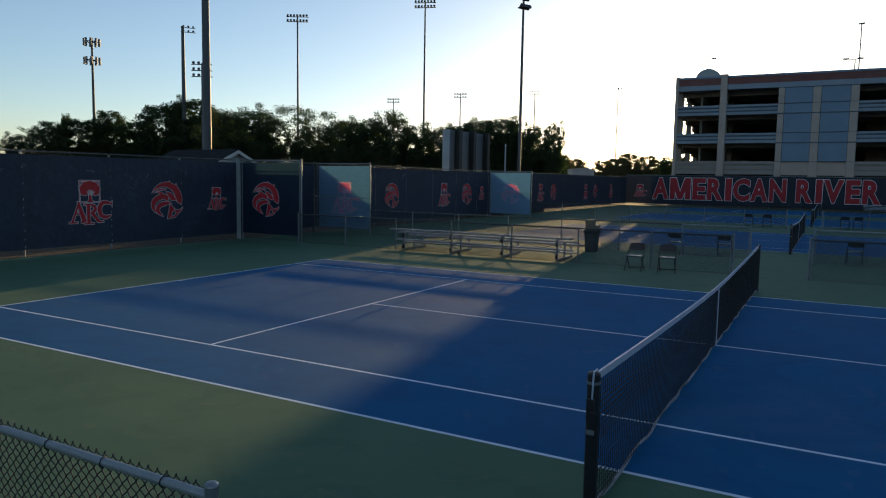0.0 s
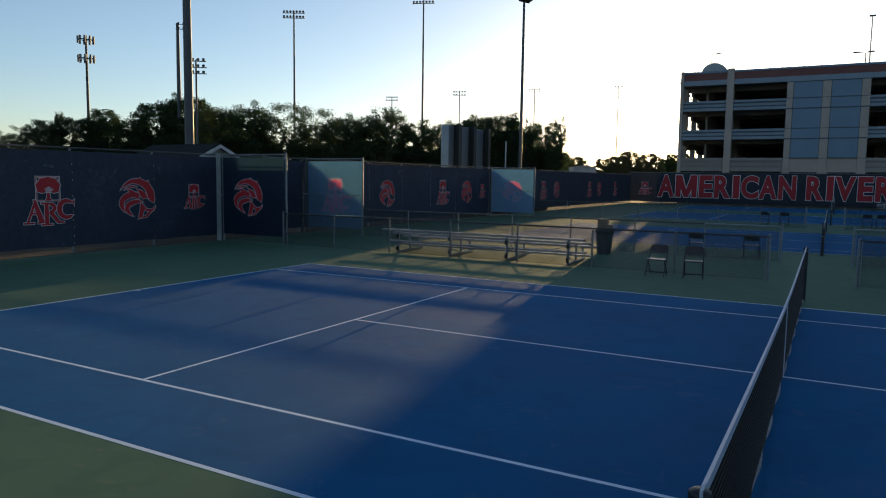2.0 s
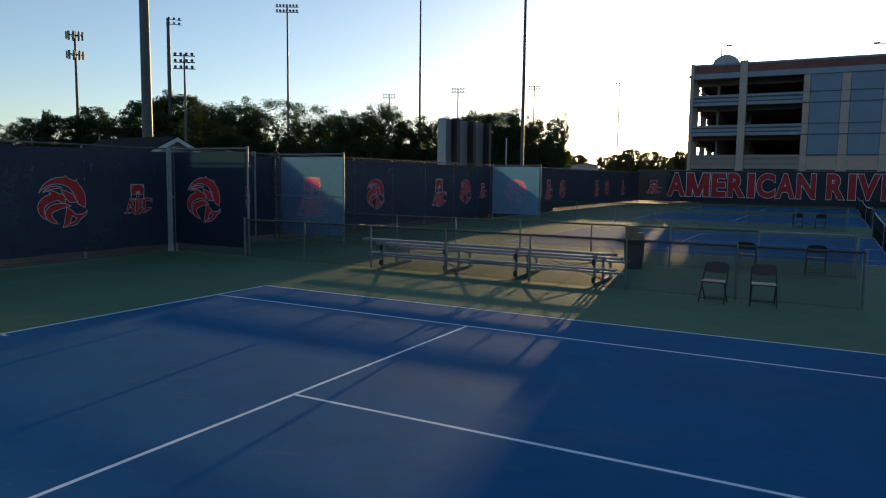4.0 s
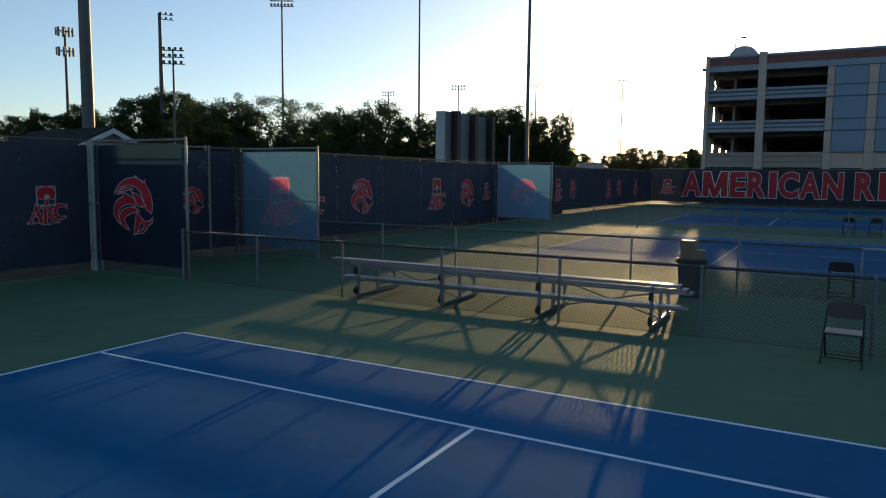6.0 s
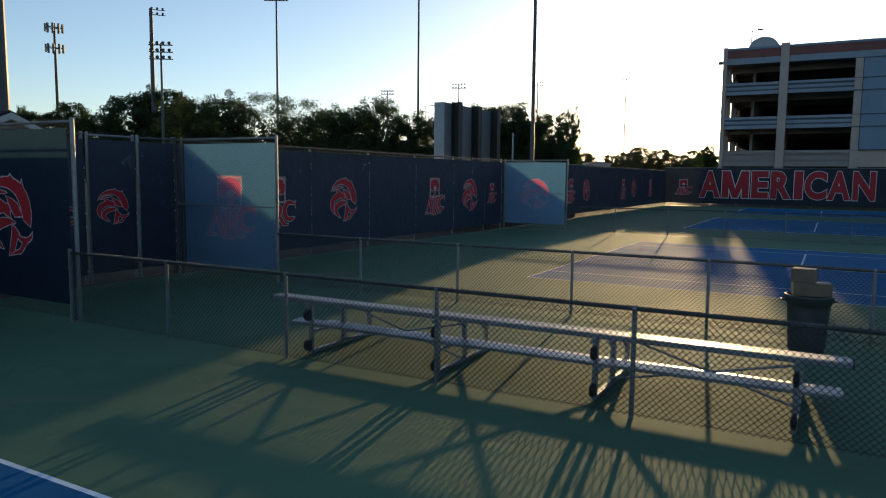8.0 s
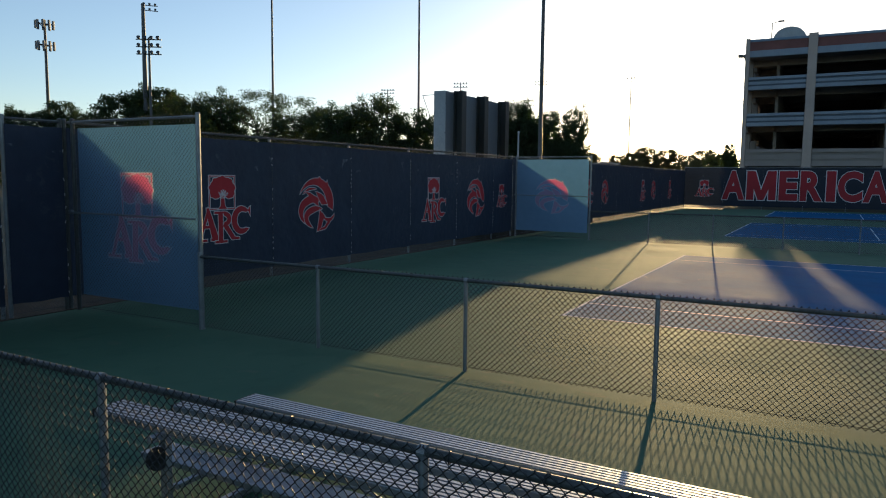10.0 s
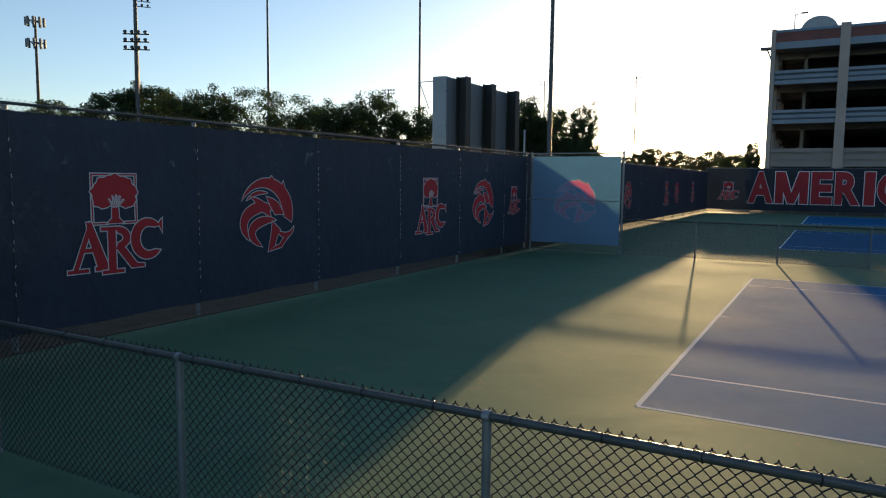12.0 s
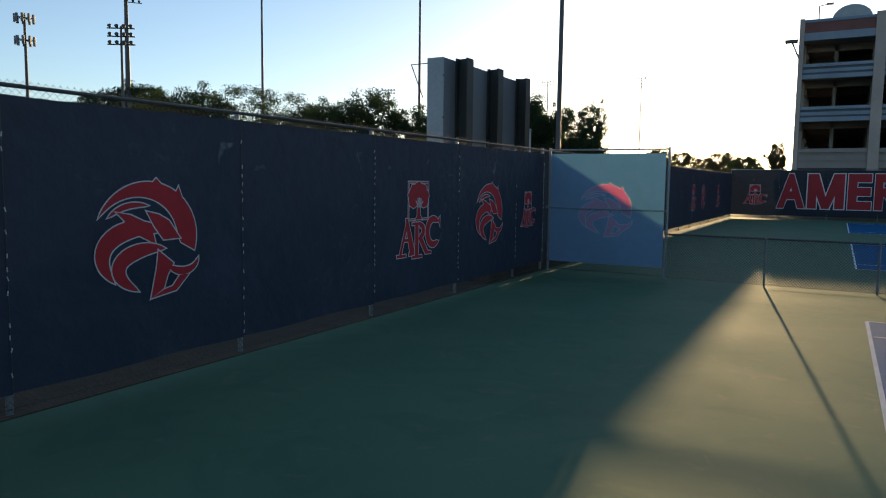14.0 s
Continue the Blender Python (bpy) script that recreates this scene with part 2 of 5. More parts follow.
M = dict(
    green=court_paint("court_paint_green", (0.092, 0.172, 0.104), (0.062, 0.134, 0.083), (0.17, 0.175, 0.12), 0.84, 0.21),
    blue=court_paint("court_paint_blue", (0.013, 0.125, 0.292), (0.010, 0.096, 0.234), (0.055, 0.135, 0.25), 0.90, 0.11),
    line=surface("line_paint_white", (0.76, 0.88, 0.97), (0.60, 0.70, 0.79), rough=0.75, scale=3, fine=90, bump=0.2, dist=0.003, spec=0.2),
    dirt=surface("dry_ground", (0.15, 0.12, 0.075), (0.08, 0.068, 0.042), rough=0.95, scale=0.3, fine=6, bump=0.5, dist=0.05, spec=0.2),
    # brown kept dark for the shade that lies outside the tall fence
    mulch=surface("shade_dark_mulch", (0.095, 0.070, 0.048), (0.045, 0.034, 0.024), rough=0.95, scale=2.5, fine=26, bump=0.6, dist=0.03, spec=0.2),
    concrete=surface("concrete", (0.40, 0.38, 0.35), (0.28, 0.27, 0.25), rough=0.85, scale=1.2, fine=30, bump=0.25, dist=0.008, spec=0.3),
    navy=fabric("windscreen_navy", (0.052, 0.066, 0.104), (0.036, 0.047, 0.077), (0.012, 0.016, 0.028), 0.35, 0.13),
    # pale blue base puts daylight glowing through navy cloth into colour; prints share it
    screen=fabric("screen_glow_blue", (0.28, 0.405, 0.60), (0.23, 0.345, 0.515), (0.044, 0.112, 0.178), 0.42),
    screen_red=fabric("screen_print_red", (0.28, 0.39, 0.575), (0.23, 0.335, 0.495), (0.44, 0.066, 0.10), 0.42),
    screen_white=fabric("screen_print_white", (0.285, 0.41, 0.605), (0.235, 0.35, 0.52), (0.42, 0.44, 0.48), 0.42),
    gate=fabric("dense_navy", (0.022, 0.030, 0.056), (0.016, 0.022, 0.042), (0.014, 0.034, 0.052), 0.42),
    red=fabric("print_red", (0.60, 0.035, 0.045), (0.48, 0.026, 0.036), (0.20, 0.018, 0.022), 0.2),
    white=fabric("print_white", (0.80, 0.76, 0.76), (0.66, 0.63, 0.64), (0.30, 0.30, 0.30), 0.2),
    edge=fabric("sign_print_white", (0.84, 0.79, 0.80), (0.70, 0.66, 0.67), (0.2, 0.2, 0.2), 0.2),
    deepred=fabric("sign_print_red", (0.42, 0.024, 0.034), (0.33, 0.018, 0.026), (0.2, 0.02, 0.02), 0.2),
    pale=surface("pale_galvanised", (0.34, 0.36, 0.36), (0.25, 0.27, 0.27), rough=0.5, metal=0.3, scale=6, fine=60, bump=0.05),
    galv=surface("galvanised_steel", (0.29, 0.305, 0.32), (0.20, 0.213, 0.225), rough=0.42, metal=0.5, scale=9, fine=60, bump=0.05, dist=0.003),
    # steel darkened in colour as if seen against the sun
    rail=surface("backlit_dark_rail", (0.105, 0.112, 0.108), (0.062, 0.068, 0.066), rough=0.42, metal=0.45, scale=9, fine=60, bump=0.05, dist=0.003),
    # greyer line paint, used on the second court only
    worn=surface("greyer_line_paint", (0.60, 0.62, 0.66), (0.44, 0.46, 0.50), rough=0.85, scale=3, fine=60, bump=0.2, dist=0.003, spec=0.12),
    link=surface("black_coated_wire", (0.030, 0.033, 0.034), (0.016, 0.018, 0.019), rough=0.34, metal=0.0, spec=0.42, scale=12, fine=90, bump=0),
    wire=surface("dull_galvanised_wire", (0.11, 0.115, 0.115), (0.06, 0.064, 0.064), rough=0.7, spec=0.15, scale=12, fine=90, bump=0),
    signcloth=fabric("sign_navy", (0.026, 0.032, 0.052), (0.019, 0.024, 0.040), (0.010, 0.013, 0.022), 0.3, 0.07),
    alu=surface("bleacher_aluminium", (0.415, 0.445, 0.50), (0.30, 0.33, 0.375), rough=0.46, metal=0.9, scale=6, fine=120, bump=0.06, dist=0.003, stretch=(0.3, 6, 6)),
    rubber=surface("black_rubber", (0.016, 0.016, 0.017), rough=0.75, scale=8, fine=50, bump=0.1),
    black=surface("black_painted_steel", (0.018, 0.018, 0.020), rough=0.45, scale=8, fine=60, bump=0.05),
    hem=surface("dirty_net_hem", (0.36, 0.36, 0.38), (0.12, 0.12, 0.13), rough=0.7, scale=9, fine=60, bump=0.2),
    tie=surface("dark_tie_wire", (0.035, 0.036, 0.038), rough=0.45, metal=0.5, scale=12, fine=90, bump=0),
    cord=surface("black_net_cord", (0.012, 0.012, 0.014), rough=0.85, scale=8, fine=60, bump=0),
    tape=surface("white_vinyl_tape", (0.54, 0.58, 0.66), (0.42, 0.46, 0.54), rough=0.5, scale=5, fine=40, bump=0.1),
    pad=surface("brown_vinyl_pad", (0.045, 0.020, 0.020), rough=0.5, scale=8, fine=70, bump=0.1),
    seat=surface("worn_metal_seat", (0.070, 0.064, 0.062), (0.045, 0.042, 0.040), rough=0.36, metal=0.25, scale=8, fine=70, bump=0.05),
    bin=surface("grey_plastic", (0.055, 0.058, 0.060), rough=0.55, scale=5, fine=40, bump=0.08),
    card=surface("cardboard", (0.20, 0.15, 0.10), (0.14, 0.105, 0.07), rough=0.9, scale=6, fine=50, bump=0.1),
    cream=surface("garage_cream_concrete", (0.43, 0.36, 0.31), (0.34, 0.29, 0.255), rough=0.85, scale=0.6, fine=12, bump=0.2),
    spandrel=surface("garage_grey_concrete", (0.25, 0.30, 0.355), (0.19, 0.23, 0.275), rough=0.8, scale=0.5, fine=10, bump=0.2, stretch=(1, 1, 0.3)),
    panel=surface("garage_blue_panel", (0.150, 0.225, 0.315), (0.122, 0.188, 0.268), rough=0.5, scale=0.4, fine=8, bump=0.08),
    brickred=surface("garage_brick_band", (0.19, 0.085, 0.075), (0.135, 0.06, 0.053), rough=0.85, scale=1.0, fine=14, bump=0.2),
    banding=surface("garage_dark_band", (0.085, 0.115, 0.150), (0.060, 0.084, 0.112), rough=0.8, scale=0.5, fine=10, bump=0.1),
    tan=surface("garage_tan_concrete", (0.30, 0.27, 0.245), (0.23, 0.205, 0.19), rough=0.85, scale=0.6, fine=12, bump=0.2),
    slab=surface("garage_slab", (0.26, 0.24, 0.21), (0.18, 0.165, 0.145), rough=0.9, scale=0.4, fine=8, bump=0.2),
    roofing=surface("roof_metal", (0.33, 0.36, 0.38), rough=0.5, metal=0.3, scale=1, fine=12, bump=0.1),
    pole=surface("weathered_pole", (0.105, 0.110, 0.116), (0.070, 0.074, 0.080), rough=0.6, metal=0.3, scale=0.8, fine=12, bump=0.1),
    fixture=surface("lamp_housing", (0.10, 0.10, 0.10), rough=0.5, metal=0.4, scale=2, fine=12, bump=0),
    boardback=surface("scoreboard_sheet", (0.17, 0.19, 0.215), (0.12, 0.135, 0.155), rough=0.55, metal=0.2, scale=0.6, fine=10, bump=0.1, stretch=(1, 1, 0.2)),
    boardedge=surface("scoreboard_edge", (0.36, 0.40, 0.43), rough=0.5, scale=0.8, fine=10, bump=0.05),
    beam=surface("dark_steel_beam", (0.035, 0.042, 0.042), rough=0.55, metal=0.3, scale=1, fine=14, bump=0.05),
    bark=surface("bark", (0.07, 0.055, 0.042), (0.04, 0.03, 0.024), rough=0.95, scale=2, fine=14, bump=0.4, dist=0.05),
    shingle=surface("grey_shingle", (0.034, 0.036, 0.036), (0.021, 0.022, 0.023), rough=0.95, spec=0.06, scale=3, fine=30, bump=0.3),
    siding=surface("pale_siding", (0.42, 0.44, 0.45), (0.33, 0.35, 0.36), rough=0.7, scale=2, fine=20, bump=0.1),
    fascia=surface("white_trim", (0.66, 0.66, 0.65), rough=0.6, scale=2, fine=20, bump=0.05),
)


def leaf_mat(name, a, b):
    m = surface(name, a, b, rough=0.8, scale=0.35, fine=3.0, bump=0, vary=0.15, spec=0.2)
    t = m.node_tree
    p = t.nodes["Principled BSDF"]
    tr, mx = t.nodes.new("ShaderNodeBsdfTranslucent"), t.nodes.new("ShaderNodeMixShader")
    tr.inputs["Color"].default_value = (a[0] * 1.0, a[1] * 1.4, a[2] * 0.8, 1)
    mx.inputs[0].default_value = 0.28
    t.links.new(p.outputs[0], mx.inputs[1])
    t.links.new(tr.outputs[0], mx.inputs[2])
    t.links.new(mx.outputs[0], t.nodes["Material Output"].inputs["Surface"])
    return m


LEAF = [leaf_mat("foliage_dark", (0.048, 0.066, 0.030), (0.027, 0.038, 0.019)), leaf_mat("foliage_olive", (0.062, 0.074, 0.034), (0.037, 0.045, 0.022)), leaf_mat("foliage_dry_olive", (0.130, 0.110, 0.050), (0.085, 0.072, 0.034))]


# ---- mesh helpers ----
def link_mesh(name, me, mats, parent=None):
    for m in mats if isinstance(mats, (list, tuple)) else [mats]:
        if m.name not in [q.name for q in me.materials if q]:
            me.materials.append(m)
    ob = new(name, me)
    if parent is not None:
        ob.parent = parent
    return ob


def part(name, bm, material, parent=None, label="", smooth=False):
    me = bpy.data.meshes.new(name)
    bm.to_mesh(me)
    bm.free()
    if smooth:
        me.polygons.foreach_set("use_smooth", [True] * len(me.polygons))
    ob = link_mesh(name, me, material, parent)
    return tagged(ob, label) if label else ob


def share(name, source, parent, m=None):
    """One more object on the mesh of source."""
    ob = new(name, source.data)
    ob.parent = parent
    if m is not None:
        ob.matrix_basis = m
    return ob


def thing(name, at=(0, 0, 0), rz=0.0, label="", category="", group="", kind=""):
    e = new(name)
    e.empty_display_size = 0.2
    e.matrix_basis = pose(*at, 0, 0, rz)
    return tagged(e, label, category, group, kind)


def box(bm, x0, x1, y0, y1, z0, z1, bevel=0.0):
    v = bmesh.ops.create_cube(bm, size=1.0)["verts"]
    bmesh.ops.transform(bm, matrix=Matrix.LocRotScale(((x0 + x1) / 2, (y0 + y1) / 2, (z0 + z1) / 2), None, (abs(x1 - x0), abs(y1 - y0), abs(z1 - z0))), verts=v)
    if bevel:
        es = list({e for q in v for e in q.link_edges})
        bmesh.ops.bevel(bm, geom=es, offset=bevel, segments=2, affect="EDGES", profile=0.6)
    return bm


def tube(bm, a, b, r0, r1=None, n=10, caps=True):
    a, b = Vector(a), Vector(b)
    d = b - a
    m = Matrix.Translation((a + b) / 2) @ d.to_track_quat("Z", "Y").to_matrix().to_4x4()
    bmesh.ops.create_cone(bm, cap_ends=caps, segments=n, radius1=r0, radius2=r0 if r1 is None else r1, depth=d.length, matrix=m)
    return bm


def bent(bm, pts, r, n=8):
    for a, b in zip(pts, pts[1:]):
        tube(bm, a, b, r, n=n)
    for p in pts[1:-1]:
        ball(bm, p, r * 1.02, 8, 6)
    return bm


def ball(bm, c, r, u=12, v=8, squash=1.0):
    bmesh.ops.create_uvsphere(bm, u_segments=u, v_segments=v, radius=r, matrix=Matrix.LocRotScale(c, None, (1, 1, squash)))
    return bm


B = bmesh.new


def wire_mesh(name, segs, r, sides=3):
    """One mesh of thin straight wires, from pairs of end points."""
    s = np.asarray(segs, float)
    d = s[:, 1] - s[:, 0]
    d /= np.linalg.norm(d, axis=1)[:, None]
    ref = np.where(np.abs(d[:, 2:3]) > 0.9, [[1.0, 0, 0]], [[0, 0, 1.0]])
    u = np.cross(d, ref)
    u /= np.linalg.norm(u, axis=1)[:, None]
    w = np.cross(d, u)
    ring = []
    for k in range(sides):
        a = 2 * math.pi * k / sides
        ring.append((u * math.cos(a) + w * math.sin(a)) * r)
    ring = np.stack(ring, 1)
    verts = np.concatenate([s[:, :1] + ring, s[:, 1:] + ring], 1).reshape(-1, 3)
    base = (np.arange(len(s)) * 2 * sides)[:, None, None]
    quad = np.array([[k, (k + 1) % sides, sides + (k + 1) % sides, sides + k] for k in range(sides)])[None]
    faces = (base + quad).reshape(-1, 4)
    me = bpy.data.meshes.new(name)
    me.from_pydata(verts.tolist(), [], faces.tolist())
    me.polygons.foreach_set("use_smooth", [True] * len(me.polygons))
    return me


def diamonds(w, z0, z1, pitch=0.072, weave=0.004):
    """Chain link from x = 0 to w, between two heights: the two families of slanting wires."""
    out, h = [], z1 - z0
    for sgn, dy in ((1, weave), (-1, -weave)):
        n = int((w + h) / pitch) + 2
        for i in range(n):
            c = (i * pitch) - (h if sgn > 0 else 0)
            a, b = (c, z0), (c + h, z1)
            if sgn < 0:
                a, b = (c, z0), (c - h, z1)
            # clip to 0..w
            (xa, za), (xb, zb) = a, b
            sl = (zb - za) / (xb - xa)
            if xa < 0:
                za, xa = za + sl * (0 - xa), 0
            if xa > w:
                za, xa = za + sl * (w - xa), w
            if xb < 0:
                zb, xb = zb + sl * (0 - xb), 0
            if xb > w:
                zb, xb = zb + sl * (w - xb), w
            if zb - za > 0.02:
                out.append(((xa, dy, za), (xb, -dy, zb)))
    return out


def woven(w, z0, z1, pitch=0.0633, hook=0.003):
    """Chain link of zigzag strands that hook into one another, with twisted ends standing up on top."""
    half, out = pitch / 2, []
    rows = int((z1 - z0) / half)
    for i in range(int(w / half)):
        dy = 0.003 if i % 2 else -0.003
        pts = []
        for k in range(rows + 1):
            side = (k + i) % 2
            pts.append((i * half + side * half + (hook if side else -hook), dy if side else -dy, z0 + k * half))
        out += list(zip(pts, pts[1:]))
        x, y, z = pts[-1]
        if (rows + i) % 2 == 0:
            out.append(((x, y, z), (x + hook, 0, z + 0.007)))
        else:
            out.append(((x, y, z), (x - hook, 0, z + 0.007)))
    return out


# ---- ground and courts ----
gbm = B()
bmesh.ops.create_grid(gbm, x_segments=2, y_segments=2, size=2500)
ground = tagged(part("ground", gbm, M["dirt"]), "dry dirt and grass ground around the courts", "ground", kind="structure")
ground.location = (0, 300, -0.06)
slab_bm = B()
box(slab_bm, -19.0, 19.3, -22.0, 68.2, -0.3, 0.0)
tagged(part("court_floor", slab_bm, M["green"]), "dark green acrylic court surface around blue courts", "court floor", kind="structure")
kerb_bm = B()
box(kerb_bm, -22.5, -19.0, -22.0, 33.5, -0.3, 0.012)
# raised berm, added to block low sun passing under the cloth
box(kerb_bm, -22.5, -19.12, 29.0, 43.0, -0.3, 0.24, 0.05)
tagged(part("mulch_strip", kerb_bm, M["mulch"]), "bark mulch along the tall fence, darkened for shade, with an added sun-blocking berm", "mulch", kind="structure")
# unseen wall, added to shade the ground along the tall fence
wall_bm = B()
box(wall_bm, -30.0, -19.5, 33.6, 33.8, -0.1, 2.7)
box(wall_bm, -30.0, -19.5, 33.56, 33.84, 2.7, 2.78, 0.01)
tagged(part("wall_outer", wall_bm, M["concrete"]), "unseen grey block wall added to keep low sun off the tall fence's base", "wall", kind="structure")
COURTS = [0.0, 23.1, 42.7, 59.8]


def paint(bm, x0, x1, y0, y1, z):
    bm.faces.new([bm.verts.new(q) for q in ((x0, y0, z), (x1, y0, z), (x1, y1, z), (x0, y1, z))])
    return bm


def court(cy):
    c = tagged(part("tennis_court", paint(B(), -11.911, 11.911, -5.509, 5.509, 0.0007), M["blue"]), "blue painted tennis court with white lines", "tennis court", "row of tennis courts", "structure")
    c.location = (0, cy, 0)

    def stripe(x0, x1, y0, y1):
        part("court_line", paint(B(), x0, x1, y0, y1, 0.0013), M["worn" if cy == COURTS[1] else "line"], c)
    for sy in (-1, 1):
        stripe(-11.885, 11.885, sy * 5.485 - 0.025, sy * 5.485 + 0.025)
        stripe(-11.835, 11.835, sy * 4.115 - 0.025, sy * 4.115 + 0.025)
    for sx in (-1, 1):
        stripe(sx * 11.885 - 0.027, sx * 11.885 + 0.027, -5.46, 5.46)
        stripe(sx * 6.4 - 0.025, sx * 6.4 + 0.025, -4.09, 4.09)
        stripe(min(sx * 11.84, sx * 11.72), max(sx * 11.84, sx * 11.72), -0.025, 0.025)
    stripe(-6.375, 6.375, -0.025, 0.025)
    return c


for cy in COURTS:
    court(cy)


# ---- tennis nets ----
def top_of_net(y):
    return 0.935 + 0.135 * (abs(y) / 6.4) ** 1.5


def tennis_net():
    net = thing("tennis_net", label="black tennis net with a white top band on black posts", category="tennis net", group="tennis nets")
    for sy in (-1, 1):
        b = B()
        tube(b, (0, sy * 6.4, 0), (0, sy * 6.4, 1.07), 0.048, n=16)
        ball(b, (0, sy * 6.4, 1.07), 0.048, 16, 8, 0.5)
        p = part("post", b, M["black"], net, smooth=False)
        b = B()
        box(b, -0.03, 0.03, sy * 6.4 + sy * 0.046, sy * 6.4 + sy * 0.075, 0.72, 0.90, 0.006)
        tube(b, (0, sy * 6.47, 0.80), (0.05, sy * 6.47, 0.80), 0.012)
        part("winder", b, M["black"], p)
        b = B()
        box(b, -0.030, 0.030, sy * 6.45, sy * 6.456, 0.63, 0.665)
        part("plate", b, M["galv"], p, "small pale metal plate")
        b = B()
        tube(b, (0, sy * 6.4, 1.0), (0, sy * 6.4, 1.02), 0.052, n=16)
        part("collar", b, M["galv"], p)
        b = B()
        bent(b, [(0.01, sy * 6.30, 1.045), (0.012, sy * 6.37, 1.10), (0.01, sy * 6.44, 1.095), (0.012, sy * 6.462, 1.0), (0.01, sy * 6.462, 0.90)], 0.007)
        part("cable", b, M["tape"], p, "white net cable over the post")
    n = 40
    ys = [-6.33 + 12.66 * i / n for i in range(n + 1)]
    b = B()
    for (ya, yb) in zip(ys, ys[1:]):
        za, zb = top_of_net(ya), top_of_net(yb)
        vs = [b.verts.new(q) for q in ((-0.007, ya, za - 0.06), (-0.009, ya, za), (0.009, ya, za), (0.007, ya, za - 0.06), (-0.007, yb, zb - 0.06), (-0.009, yb, zb), (0.009, yb, zb), (0.007, yb, zb - 0.06))]
        for f in ((0, 1, 5, 4), (1, 2, 6, 5), (2, 3, 7, 6), (3, 0, 4, 7)):
            b.faces.new([vs[i] for i in f])
    bmesh.ops.remove_doubles(b, verts=b.verts, dist=0.0005)
    part("top_band", b, M["tape"], net, "white vinyl top band")
    segs = []
    rows = 20
    for k in range(rows + 1):
        for ya, yb in zip(ys, ys[1:]):
            f = k / rows
            segs.append(((0.004, ya, 0.03 + (top_of_net(ya) - 0.09) * f), (0.004, yb, 0.03 + (top_of_net(yb) - 0.09) * f)))
    for k in range(1, 11):
        for ya, yb in zip(ys, ys[1:]):
            f = 1 - 0.048 * k - 0.012
            segs.append(((-0.006, ya, 0.03 + (top_of_net(ya) - 0.09) * f), (-0.006, yb, 0.03 + (top_of_net(yb) - 0.09) * f)))
    m = int(12.66 / 0.06)
    for i in range(m + 1):
        y = -6.33 + 12.66 * i / m
        segs.append(((0, y, 0.03), (0, y, top_of_net(y) - 0.05)))
    link_mesh("netting", wire_mesh("netting", segs, 0.0040), M["cord"], net)
    b, prev = B(), None
    for y in [-6.33 + 12.66 * i / 80 for i in range(81)]:
        z = 0.026 + 0.014 * math.sin(3.1 * y) * math.sin(1.3 * y) + 0.010 * math.sin(8.7 * y)
        cur = [b.verts.new((0.012 * math.sin(5.3 * y) + 0.015 * math.cos(k * math.pi / 3), y, z + 0.017 * math.sin(k * math.pi / 3))) for k in range(6)]
        for k in range(6 if prev else 0):
            b.faces.new((prev[k], prev[(k + 1) % 6], cur[(k + 1) % 6], cur[k]))
        prev = cur
    part("bottom_band", b, M["hem"], net, "dirty grey bottom hem")
    b = B()
    box(b, -0.014, 0.014, -0.022, 0.022, 0.01, 0.94, 0.002)
    part("centre_strap", b, M["tape"], net, "white centre strap")
    return net


net = tennis_net()
for cy in COURTS[1:]:
    copy_thing(net, pose(0.009 * cy, cy, 0))

# ---- low chain link fences ----
BAY, LOW = 2.17, 1.07
low_mesh = link_mesh("mesh_source", wire_mesh("chain_link", woven(BAY, 0.025, LOW + 0.058), 0.0034, 4), M["link"])
near_mesh = link_mesh("mesh_source", wire_mesh("chain_link", woven(BAY, 0.025, LOW + 0.058), 0.0038, 4), M["link"])
post_bm = B()
tube(post_bm, (0, 0, 0), (0, 0, LOW - 0.02), 0.024, n=12)
tube(post_bm, (-0.02, 0, LOW), (0.02, 0, LOW), 0.031, n=12)
low_post = part("post_source", post_bm, M["galv"], smooth=False)
end_bm = B()
tube(end_bm, (0, 0, 0), (0, 0, LOW + 0.05), 0.031, n=14)
ball(end_bm, (0, 0, LOW + 0.05), 0.034, 14, 8, 0.6)
for z in (0.25, 0.55, 0.85):
    tube(end_bm, (0, 0, z), (0, 0, z + 0.02), 0.036, n=14)
tie_bm = B()
for k in range(9):
    a0, a1 = math.pi * (k * 0.222 - 0.2), math.pi * ((k + 1) * 0.222 - 0.2)
    tube(tie_bm, (0, 0.004 + 0.0265 * math.cos(a0), 0.0265 * math.sin(a0)), (0, 0.004 + 0.0265 * math.cos(a1), 0.0265 * math.sin(a1)), 0.0032, n=4, caps=False)
tie_ring = part("tie_source", tie_bm, M["tie"])
end_post = part("end_source", end_bm, M["galv"])


